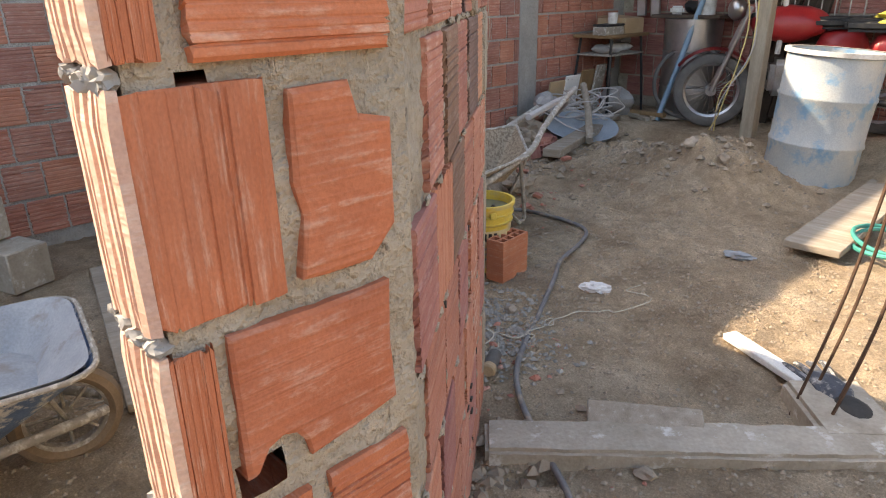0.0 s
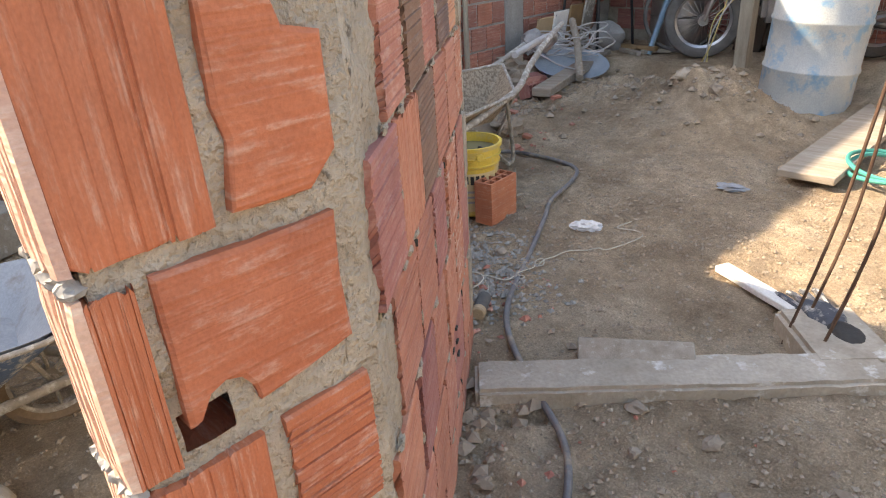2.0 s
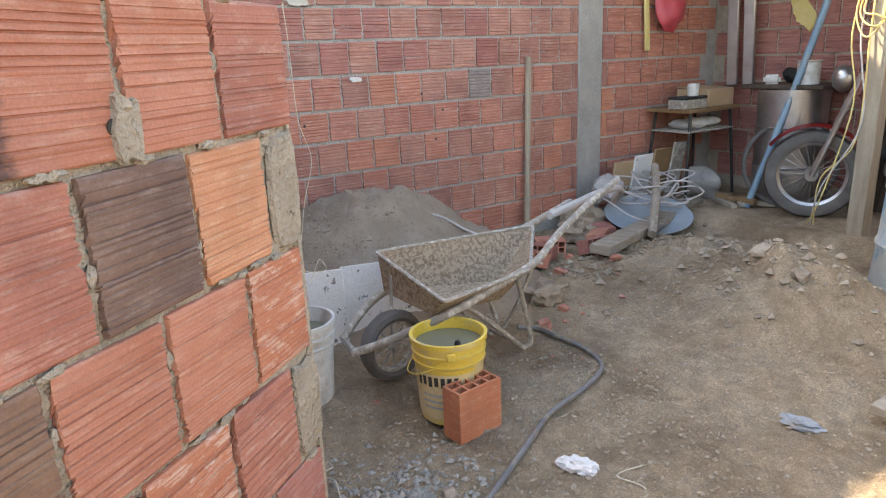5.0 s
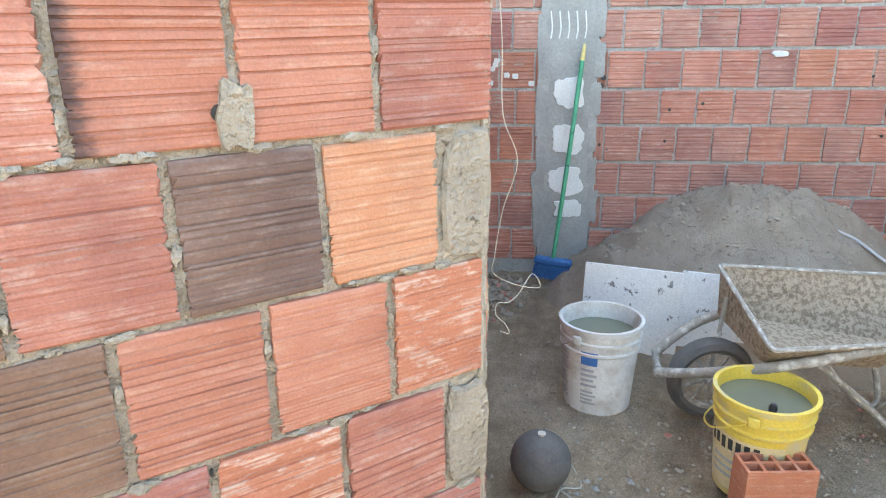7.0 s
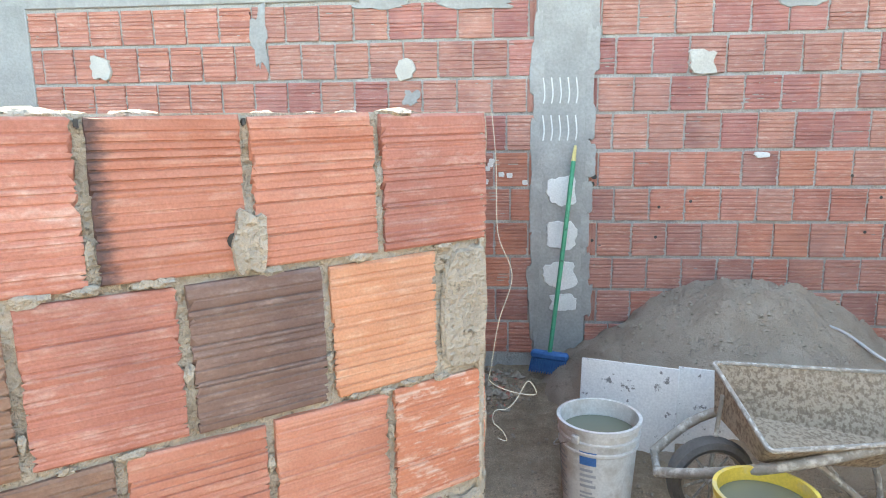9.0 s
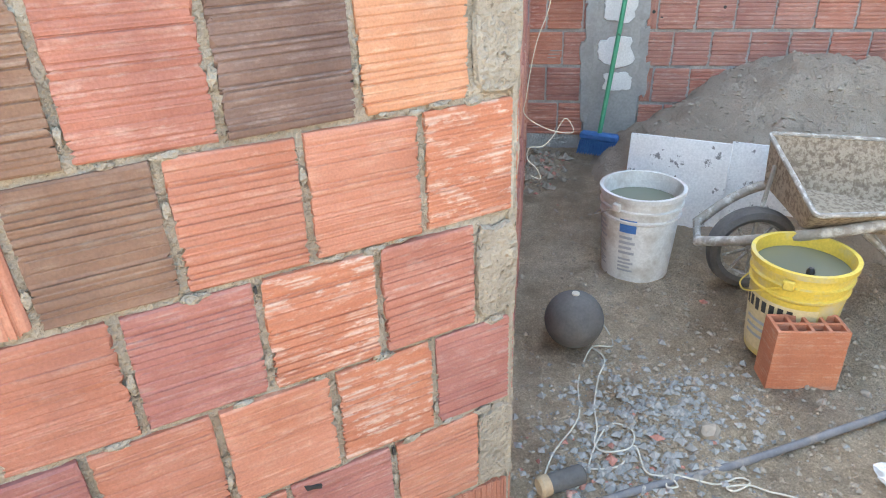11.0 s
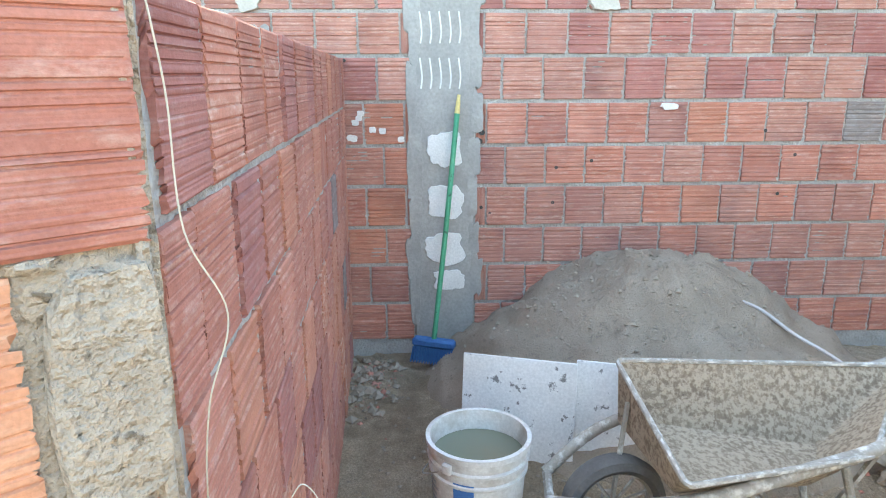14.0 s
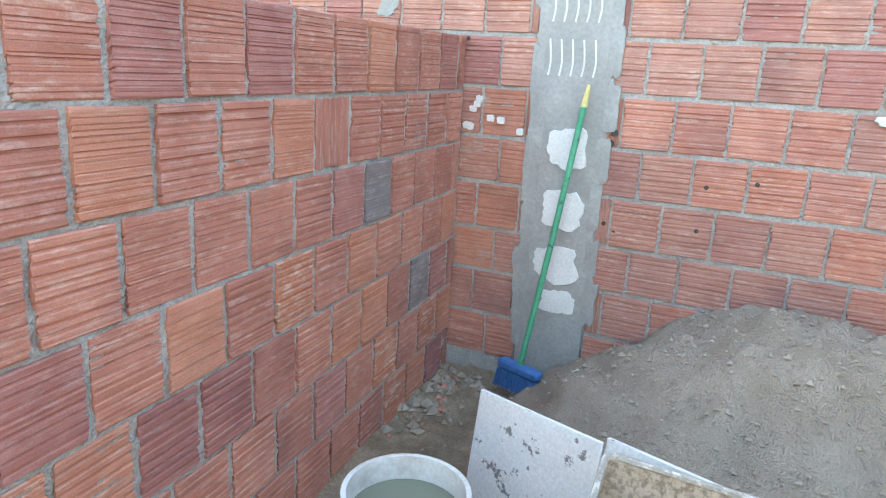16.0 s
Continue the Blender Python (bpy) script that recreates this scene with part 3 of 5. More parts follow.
def fluted_end(h, seed, thick=0.086):
    """The fluted side of a hollow block standing on end: bands, fine flutes and a deep middle channel, front at -y."""
    rnd = random.Random(seed)
    prof = [(0.0, 0.0), (0.015, -0.009), (0.15, -0.01), (0.17, -0.004), (0.2, -0.004), (0.22, -0.01), (0.26, -0.01), (0.28, -0.004), (0.31, -0.004), (0.33, -0.01), (0.42, -0.0095), (0.45, -0.001), (0.53, -0.001), (0.56, -0.0095),
            (0.66, -0.01), (0.68, -0.004), (0.71, -0.004), (0.73, -0.01), (0.77, -0.01), (0.79, -0.004), (0.82, -0.004), (0.84, -0.01), (0.975, -0.009), (1.0, 0.0)]
    bm = bmesh.new()
    levels = []
    for j in range(9):
        z = h * j / 8
        levels.append([bm.verts.new(((f - 1) * thick, y + rnd.uniform(0, 0.0012) + (0.003 * rnd.random() if j in (0, 8) and y < 0 else 0), z + (rnd.uniform(-0.003, 0.003) if j in (0, 8) else 0))) for f, y in prof])
    for lo, hi in zip(levels, levels[1:]):
        for k in range(len(prof) - 1):
            bm.faces.new((lo[k], lo[k + 1], hi[k + 1], hi[k]))
        bm.faces.new((lo[-1], lo[0], hi[0], hi[-1]))
    bm.faces.new(levels[0])
    bm.faces.new(levels[-1])
    return bm


# block ends in paler clay, the sun on this face put into the colour
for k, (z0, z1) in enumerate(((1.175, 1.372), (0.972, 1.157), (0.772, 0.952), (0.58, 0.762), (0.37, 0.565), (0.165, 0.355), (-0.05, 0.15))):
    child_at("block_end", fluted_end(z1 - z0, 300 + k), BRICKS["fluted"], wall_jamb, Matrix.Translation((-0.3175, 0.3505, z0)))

# the return wall: C
M_C = Matrix(((-0.99935, -0.036, 0, -1.125), (-0.036, 0.99935, 0, 1.54), (0, 0, 1, 0), (0, 0, 0, 1)))
LC = 3.59 - 1.125
ROWS_C = [(1.178, 1.376), (0.978, 1.166), (0.781, 0.966), (0.583, 0.769), (0.378, 0.571), (0.18, 0.366), (-0.02, 0.168)]
wall_return = mortar_body("wall_return", M_C, LC, -0.15, 1.376, 0.09, "low wall of ribbed clay blocks running to the tall wall", 0.02, mat=GREYMORTAR)
KC = ["red", "red", "wine", "red", "orange", "wine", "red", "red", "orange", "wine", "chalky", "red"]
for r, (z0, z1) in enumerate(ROWS_C):
    start = 1.9 - 1.125 - (0.0 if r % 2 == 0 else 0.09)
    start -= 0.1795 * int(start / 0.1795 + 0.999)
    x = start
    while x < LC:
        a, b = max(x, 0.03), min(x + 0.1795, LC - 0.01)
        if b - a > 0.04:
            kind = random.choice(KC[:8] if r < 2 else KC)
            if (r, round((x + 1.125) / 0.1795)) in ((2, 16), (4, 18)):
                kind = "grey"
            lay(wall_return, M_C, a + 0.0075, b - 0.0075, z0, z1, kind, r == 1 and random.random() < 0.08, proud=0.004, die=random.choice(("rib", "rib", "band")) if r else "band")
        x += 0.1795
# plastered end where the diagonal and the return meet
child_at("mortar_end", box(0.012, 0.11, 1.5, (0, 0, 0.62), 0.003), MORTAR, wall_diagonal, pose(-1.128, 1.515, 0, 0, 0, -38.4))

# the tall west wall
W1 = -3.595
M_W = Matrix(((0, 1, 0, W1), (1, 0, 0, 0), (0, 0, 1, 0), (0, 0, 0, 1)))
wall_west = mortar_body("wall_west", M_W, 6.4, -0.15, 1.975, 0.14, "tall ribbed red block wall with grey mortar and concrete posts", 0.03, a0=-3.0, mat=GREYMORTAR)
PITCH_W, ROW_W = 0.1815, 0.196
JOINTS_W = [2.255, 2.332, 2.066, 2.145, 2.08, 2.167, 2.082, 2.17, 2.09, 2.16]
BEDS_W = [1.962, 1.768, 1.573, 1.389, 1.195, 1.002, 0.82, 0.63, 0.45, 0.262, 0.075]
KW = ["dusty", "dusty", "dusty", "dusty", "red", "red", "orange", "dusty"]


def west_rows():
    for r in range(10):
        k0 = int((JOINTS_W[r] + 3.0) / PITCH_W)
        for k in range(-k0, 24):
            yield r, JOINTS_W[r] + k * PITCH_W, BEDS_W[r + 1] + 0.008, BEDS_W[r] - 0.008


POSTS_W = ((1.752, 2.03), (4.685, 4.925), (-1.35, -1.0))


# kept clear for the concrete posts
def clear_of_posts(a, b):
    for p, q in POSTS_W:
        if a < q and b > p:
            if (a + b) / 2 < (p + q) / 2:
                b = p
            else:
                a = q
    return a, b


far_bricks = bmesh.new()
for r, y0, z0, z1 in west_rows():
    a, b = clear_of_posts(y0, y0 + PITCH_W)
    if b - a < 0.03 or b > 6.25:
        continue
    kind = random.choice(KW if r > 3 else ["wine", "dusty", "dusty"])
    if abs(y0 - 3.75) < 0.09 and r == 4:
        kind = "grey"
    if 0.2 < y0 < 4.9 and r < 9:
        lay(wall_west, M_W, a + 0.004, b - 0.004, z0, z1, kind, b - a < 0.09, proud=0.005, die="rib")
    else:
        course(far_bricks, a + 0.004, b - 0.004, z0, z1, random.randrange(6))
tagged(child_at("bricks", far_bricks, BRICKS["red"], wall_west, M_W), kind="stuff")
# ring beam and plain wall over it
child_at("ring_beam", box(9.4, 0.15, 0.78, (1.7, -0.066, 2.363), 0.006), CEMENT, wall_west, M_W)
for p, q in POSTS_W:
    child_at("concrete_post", box(q - p, 0.15, 2.2, ((p + q) / 2, -0.066, 0.9), 0.006), CEMENT, wall_west, M_W)

# the wall behind the parked motorcycles
M_N = Matrix(((1, 0, 0, W1), (0, -1, 0, 6.25), (0, 0, 1, 0), (0, 0, 0, 1)))
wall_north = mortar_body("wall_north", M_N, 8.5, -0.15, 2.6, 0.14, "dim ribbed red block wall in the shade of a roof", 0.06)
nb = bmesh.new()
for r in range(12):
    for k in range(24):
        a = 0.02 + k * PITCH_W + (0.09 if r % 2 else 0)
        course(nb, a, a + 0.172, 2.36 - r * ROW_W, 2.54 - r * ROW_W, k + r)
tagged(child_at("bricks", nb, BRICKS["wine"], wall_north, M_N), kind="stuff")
# plain walls that close the plot
tagged(solo("wall_east", box(0.14, 14, 2.4, (0, 0, 1.1), 0.01), CEMENT, "plain rendered boundary wall", "wall", (3.6, 1, 0)), kind="structure")
tagged(solo("wall_south", box(8, 0.14, 2.4, (0, 0, 1.1), 0.01), CEMENT, "plain rendered boundary wall", "wall", (0, -3.2, 0)), kind="structure")
roof = solo("roof", box(5.6, 1.35, 0.04, (0, 0, 0), 0.004), DARKWOOD, "low dark lean-to roof over the parked motorcycles", "roof", (-0.8, 5.72, 2.3), rx=-4)
roof["kind"] = "structure"


# ---- sand heap ----
from mathutils.bvhtree import BVHTree

def heap(cx, cy, rx, ry, h):
    bm = bmesh.new()
    n, rings = 96, 40
    prev = None
    for j in range(rings + 1):
        row = []
        for k in range(n):
            a, u = 2 * math.pi * k / n, j / rings
            x, y = cx + rx * u * math.cos(a), cy + ry * u * math.sin(a)
            x = max(x, W1 + 0.006)
            f = max(0.0, 1 - u) ** 0.85 * (1 + 0.25 * noise.noise(Vector((x * 2.2, y * 2.2, 1))))
            f = min(f, 0.8 + 0.06 * noise.noise(Vector((x * 5, y * 5, 4))))
            z = h * f + 0.05 * noise.noise(Vector((x * 6, y * 7, 2))) * min(1, 4 * (1 - u)) + 0.024 * noise.noise(Vector((x * 19, y * 19, 6))) + 0.01 * noise.noise(Vector((x * 45, y * 45, 8))) - 0.03 * u
            row.append(bm.verts.new((x, y, z + 0.01)))
        if prev:
            for k in range(n):
                bm.faces.new((prev[k], prev[(k + 1) % n], row[(k + 1) % n], row[k]))
        prev = row
    bmesh.ops.remove_doubles(bm, verts=bm.verts, dist=1e-4)
    return bm


solo("sand_heap", heap(-3.32, 2.8, 0.95, 1.02, 0.67), SAND, "grey heap of building sand against the tall wall", "sand heap")
HEAP = BVHTree.FromBMesh(heap(-3.32, 2.8, 0.95, 1.02, 0.67))

# ---- concrete footing with starter bars ----
F0, F1 = Vector((-0.86, 1.31, 0)), Vector((-0.03, 2.08, 0))
fd = (F1 - F0).normalized()
fang = math.degrees(math.atan2(fd.y, fd.x))
footing = thing("concrete_footing", "pale concrete footing beam set in the ground", "footing", (F0 + F1) / 2, fang)
fl = (F1 - F0).length
fb_ = box(fl, 0.15, 0.16, (0, 0.075, -0.045), 0.012, segs=2)
bmesh.ops.subdivide_edges(fb_, edges=[e for e in fb_.edges if e.calc_length() > 0.3], cuts=30)
for v in fb_.verts:
    v.co += 0.006 * noise.noise_vector(v.co * 14)
part("beam", fb_, CONCRETE, footing)
part("pad", box(0.24, 0.3, 0.16, (fl / 2 - 0.06, 0.24, -0.043), 0.015, segs=2), CONCRETE, footing)
for k, (x, y) in enumerate(((0.0, 0.2), (0.05, 0.27), (-0.05, 0.3), (0.03, 0.36))):
    part("starter_bar", tube([(fl / 2 - 0.13 + x, y, -0.05), (fl / 2 - 0.1 + x + 0.05, y - 0.02, 0.4), (fl / 2 - 0.02 + x * 0.4, y * 0.7 + 0.06, 0.95)], 0.005, 6), RUST, footing)
solo("timber_offcut", box(0.33, 0.03, 0.09, (0, 0, 0), 0.004), WOOD, "grey timber offcut behind the footing", "timber", (-0.625, 1.745, 0.03), 35, rx=-62)


# ---- buckets ----
def bucket(name, mat, label, at, rz, h=0.35, r0=0.118, r1=0.14, water=0.06, lower=None):
    t = thing(name, label, "bucket", at, rz)
    k = (r1 - r0) / h

    def r(z):
        return r0 + k * z
    prof = [(0.001, 0.0), (r0 - 0.008, 0.0), (r0, 0.008), (r(h * 0.7), h * 0.7), (r(h * 0.72) + 0.006, h * 0.72), (r(h * 0.74) + 0.006, h * 0.74), (r(h * 0.75), h * 0.75),
            (r(h * 0.82), h * 0.82), (r(h * 0.83) + 0.007, h * 0.83), (r(h * 0.85) + 0.007, h * 0.85), (r(h * 0.86), h * 0.86), (r(h * 0.94), h * 0.94), (r1 + 0.007, h * 0.95), (r1 + 0.008, h), (r1 - 0.004, h), (r(h * 0.9) - 0.005, h * 0.9), (r0 - 0.004, 0.02), (0.001, 0.02)]
    part("body", lathe(prof, 48), mat, t)
    part("water", lathe([(0.0005, h - water), (r(h - water) - 0.004, h - water)], 40), WATER, t, "cloudy grey water")
    a = [(-r1 - 0.008, 0, h * 0.88)] + [((r1 + 0.012) * math.cos(u), -(r1 + 0.02) * math.sin(u), h * 0.88 - 0.1 * math.sin(u)) for u in (2.7, 2.2, 1.57, 0.9, 0.45)] + [(r1 + 0.008, 0, h * 0.88)]
    part("handle", tube(a, 0.0025, 6), STEEL if mat is WHITEPL else YELLOWPL, t, "thin wire handle")
    for s in (-1, 1):
        part("handle_lug", box(0.014, 0.03, 0.03, (s * (r1 + 0.006), 0, h * 0.88), 0.004), mat, t)
    return t, r


def curved_label(r, z0, z1, a0, a1, lift, n=10):
    """A thin printed sheet round a tapered bucket."""
    bm = bmesh.new()
    lo, hi = [], []
    for k in range(n + 1):
        a = radians(a0 + (a1 - a0) * k / n)
        for zz, row in ((z0, lo), (z1, hi)):
            row.append(bm.verts.new(((r(zz) + lift) * math.cos(a), (r(zz) + lift) * math.sin(a), zz)))
    for k in range(n):
        bm.faces.new((lo[k], lo[k + 1], hi[k + 1], hi[k]))
    return bm


white_bucket, rw = bucket("white_bucket", WHITEPL, "dirty white plastic bucket of cloudy water", (-2.26, 1.93, 0.0), -40, 0.335)
for z0, z1, a0, a1 in ((0.16, 0.235, -75, -20), (0.1, 0.15, -75, -22), (0.05, 0.09, -75, -22), (0.12, 0.2, 5, 30), (0.05, 0.11, 5, 30)):
    for k in range(4):
        zz = z0 + (z1 - z0) * k / 4
        part("print_bar", curved_label(rw, zz, zz + (z1 - z0) * 0.13, a0, a1 - 5 * (k % 2), 0.0012), GREYINK, white_bucket)
part("blue_mark", curved_label(rw, 0.205, 0.255, 5, 30, 0.0016), BLUEPL, white_bucket, "blue printed mark")

yellow_bucket, ry_ = bucket("yellow_bucket", YELLOWPL, "yellow plastic bucket with torn label full of murky water", (-1.815, 2.335, 0.0), -30, 0.325, 0.11, 0.134, 0.04)
part("label_sheet", curved_label(ry_, 0.03, 0.21, -120, 40, 0.0014, 24), CREAMPL, yellow_bucket, "cream printed label, stained")
for k in range(7):
    a0 = -62 + k * 11
    part("print_bar", curved_label(ry_, 0.16 + 0.004 * (k % 2), 0.2, a0, a0 + 7, 0.0026, 3), INK_AND_VOID, yellow_bucket, "black printed bar")
for k in range(3):
    part("print_bar", curved_label(ry_, 0.12 - k * 0.025, 0.13 - k * 0.025, -55, -5, 0.0024, 6), GREYINK, yellow_bucket)
part("float", lathe([(0.001, 0.275), (0.01, 0.277), (0.012, 0.3), (0.007, 0.31), (0.001, 0.311)], 12, m=Matrix.Translation((0.05, 0.03, 0))), BLACKMETAL, yellow_bucket, "dark knob floating in the water")


# ---- hollow clay blocks standing or lying about ----
def hollow_block(sx=0.19, sy=0.09, sz=0.19):
    """Eight cells, open at both ends; walls 9 mm, one closed mesh."""
    bm = bmesh.new()
    t = 0.009
    xs = [v for k in range(5) for v in (-sx / 2 + k * (sx - t) / 4, -sx / 2 + k * (sx - t) / 4 + t)]
    ys = [v for k in range(3) for v in (-sy / 2 + k * (sy - t) / 2, -sy / 2 + k * (sy - t) / 2 + t)]
    lv = [[[bm.verts.new((x, y, z)) for x in xs] for y in ys] for z in (0.0, sz)]
    nx, ny = len(xs) - 1, len(ys) - 1

    def solid(i, j):
        return 0 <= i < nx and 0 <= j < ny and (i % 2 == 0 or j % 2 == 0)
    for j in range(ny):
        for i in range(nx):
            if not solid(i, j):
                continue
            for L in lv:
                bm.faces.new((L[j][i], L[j][i + 1], L[j + 1][i + 1], L[j + 1][i]))
            for di, dj, p, q in ((-1, 0, (j, i), (j + 1, i)), (1, 0, (j, i + 1), (j + 1, i + 1)), (0, -1, (j, i), (j, i + 1)), (0, 1, (j + 1, i), (j + 1, i + 1))):
                if not solid(i + di, j + dj):
                    bm.faces.new((lv[0][p[0]][p[1]], lv[0][q[0]][q[1]], lv[1][q[0]][q[1]], lv[1][p[0]][p[1]]))
    return bm


BLOCKFACE = brick_material("block_face", (0.48, 0.16, 0.085), (0.56, 0.22, 0.12), (0.6, 0.36, 0.26), 0.0)
solo("clay_block", hollow_block(), BLOCKFACE, "upright hollow clay block with eight cells", "clay block", (-1.66, 2.325, 0.0), 96, smooth=False)
solo("clay_block", hollow_block(), BRICKS["wine"], "hollow clay block lying by the sand heap", "clay block", (-3.05, 3.62, 0.05), 40, rx=90, smooth=False)

# ---- ball float, cords, hose ----
ball = thing("ball", "dusty dark rubber ball tied to a cord", "ball", (-1.765, 1.705, 0.084))
part("shell", lathe([(0.0005 + 0.09 * math.sin(u), -0.09 * math.cos(u)) for u in [math.pi * k / 18 for k in range(19)]], 32), RUBBER, ball)
part("valve", lathe([(0.001, 0.088), (0.012, 0.089), (0.012, 0.094), (0.001, 0.095)], 10), CORD, ball)


def g(x, y, up=0.006):
    return (x, y, ground_height(x, y) + up)


for run in (
    ((-1.924, 1.788), (-1.776, 1.831), (-1.743, 1.763), (-1.583, 1.723), (-1.409, 1.720), (-1.267, 1.657), (-1.153, 1.632)),
    ((-1.150, 1.661), (-1.179, 1.722), (-1.313, 1.761), (-1.394, 1.802), (-1.376, 1.857), (-1.309, 1.847), (-1.293, 1.787), (-1.321, 1.761), (-1.381, 1.768), (-1.470, 1.764), (-1.590, 1.779), (-1.690, 1.801), (-1.748, 1.763)),
    ((-1.224, 1.732), (-1.258, 1.818), (-1.318, 1.858), (-1.230, 1.878), (-1.222, 1.928), (-1.196, 1.945), (-1.193, 1.920), (-1.227, 1.934), (-1.223, 1.989), (-1.223, 2.039), (-1.259, 2.095), (-1.241, 2.116), (-1.207, 2.075), (-1.219, 2.060), (-1.233, 2.110), (-1.218, 2.150), (-1.193, 2.216), (-1.135, 2.256), (-1.111, 2.302), (-1.076, 2.314), (-1.033, 2.479), (-1.076, 2.531), (-1.154, 2.504), (-1.158, 2.625)),
):
    solo("cord", tube([g(*p) for p in run], 0.0024, 6, 6), CORD, "thin cream cord looped over the ground", "cord", group="ground cords")
solo("hose", tube([g(x, y, 0.014) for x, y in ((-0.1, 0.45), (-0.235, 0.74), (-0.37, 0.95), (-0.468, 1.185), (-0.6, 1.36), (-0.8, 1.48), (-1.0, 1.62), (-1.13, 1.78), (-1.3, 2.1), (-1.45, 2.4), (-1.564, 2.6), (-1.63, 2.85), (-1.715, 3.02), (-1.9, 3.1), (-2.07, 3.08), (-2.194, 3.088), (-2.24, 3.0))], 0.0105, 10, 6), HOSE, "thick grey rubber hose snaking over the earth", "hose")
wall_cord = solo("wall_cord", tube([(-1.1, 1.572, 1.38), (-1.105, 1.577, 1.33), (-1.11, 1.58, 1.28), (-1.11, 1.583, 1.18), (-1.125, 1.607, 1.105), (-1.125, 1.585, 1.025), (-1.135, 1.572, 0.94), (-1.16, 1.57, 0.9), (-1.215, 1.61, 0.858), (-1.225, 1.655, 0.85), (-1.22, 1.64, 0.878), (-1.21, 1.618, 0.845), (-1.2, 1.6, 0.83), (-1.19, 1.578, 0.83), (-1.185, 1.575, 0.81), (-1.19, 1.592, 0.79), (-1.195, 1.6, 0.768), (-1.19, 1.583, 0.775)], 0.0008, 6, 8), CORD, "thin straw-coloured cord hanging off the wall's corner", "cord")

# ---- white boards and broom ----
b1 = box(0.39, 0.012, 0.36, (0, 0, 0.18), 0.002)
solo("white_board", b1, WHITEBOARD, "white board spattered with dark specks leaning on the sand", "board", (-2.635, 2.095, 0.015), 73, rx=-8)
solo("white_board", box(0.4, 0.014, 0.36, (0, 0, 0.18), 0.002), WHITEBOARD, "chipped white board leaning on the sand", "board", (-2.545, 2.475, 0.015), 73, rx=-10)
broom = thing("broom", "broom with a speckled green handle leaning on the wall", "broom", (-3.42, 1.835, 0.08))
hd = Vector((-3.555, 1.955, 1.225)) - Vector((-3.42, 1.835, 0.08))
part("handle", tube([Vector((0, 0, 0.06)), hd * 0.5, hd * 0.93], 0.012, 10), GREENPL, broom, "green speckled stick")
part("handle_cap", tube([hd * 0.93, hd], 0.0125, 10, ends=0.007), YCORD, broom, "yellow end cap")
part("head", box(0.2, 0.05, 0.04, (0, 0, 0.05), 0.01, Matrix.Rotation(radians(70), 4, "Z")), BRUSHBLUE, broom)
bb = bmesh.new()
for i in range(16):
    for j in range(5):
        x, y = -0.09 + i * 0.012, -0.022 + j * 0.011
        c, s = math.cos(radians(70)), math.sin(radians(70))
        tube([(x * c - y * s, x * s + y * c, 0.03), (x * c * 1.15 - y * s * 1.3, x * s * 1.15 + y * c * 1.3, -0.045)], 0.004, 4, bm=bb)
part("bristles", bb, BRUSHBLUE, broom, "blue bristles")


# ---- wheelbarrows ----
def wheel(parent, r, w, tyre_mat, rim_mat, m, spokes=8):
    wh = new("wheel")
    wh.parent = parent
    wh.matrix_local = m
    tyre = lathe([(r * 0.72, -w * 0.35), (r * 0.82, -w * 0.5), (r * 0.95, -w * 0.4), (r, 0), (r * 0.95, w * 0.4), (r * 0.82, w * 0.5), (r * 0.72, w * 0.35), (r * 0.72, -w * 0.35)], 36)
    part("tyre", tyre, tyre_mat, wh)
    rim = lathe([(r * 0.73, -w * 0.34), (r * 0.66, -w * 0.2), (r * 0.66, w * 0.2), (r * 0.73, w * 0.34)], 32)
    for k in range(spokes):
        a = 2 * math.pi * k / spokes
        tube([(0.02 * math.cos(a), 0.02 * math.sin(a), 0), (r * 0.68 * math.cos(a), r * 0.68 * math.sin(a), 0)], 0.0022 if spokes > 12 else r * 0.035, 5, bm=rim)
    part("rim", rim, rim_mat, wh)
    part("hub", lathe([(0.001, -w * 0.6), (r * 0.14, -w * 0.6), (r * 0.14, w * 0.6), (0.001, w * 0.6)], 14), rim_mat, wh)
    return wh


def tray_bm(top, bottom, rad=0.06):
    """A pressed tray: top and bottom rings of four corners each, with rounded corners and a rolled rim."""
    def ring(c, n=5):
        out = []
        for i in range(4):
            p, a, b = Vector(c[i]), Vector(c[i - 1]), Vector(c[(i + 1) % 4])
            s, e = p + (a - p).normalized() * rad, p + (b - p).normalized() * rad
            for k in range(n + 1):
                t = k / n
                out.append((1 - t) ** 2 * s + 2 * t * (1 - t) * p + t * t * e)
        return out
    bm = bmesh.new()
    T, Bm = ring(top), ring(bottom)
    n = len(T)
    levels = [T] + [[a.lerp(b, u) for a, b in zip(T, Bm)] for u in (0.35, 0.7, 1.0)]
    ctr = sum(Bm, Vector()) / n
    outer = [[bm.verts.new(p) for p in l] for l in levels]
    inner = [[bm.verts.new(p.lerp(ctr + Vector((0, 0, 0.1)), 0.02)) for p in l] for l in levels]
    for L in (outer, inner):
        for a, b in zip(L, L[1:]):
            for k in range(n):
                bm.faces.new((a[k], a[(k + 1) % n], b[(k + 1) % n], b[k]))
        bm.faces.new(L[-1])
    for k in range(n):
        bm.faces.new((outer[0][k], outer[0][(k + 1) % n], inner[0][(k + 1) % n], inner[0][k]))
    return bm, T


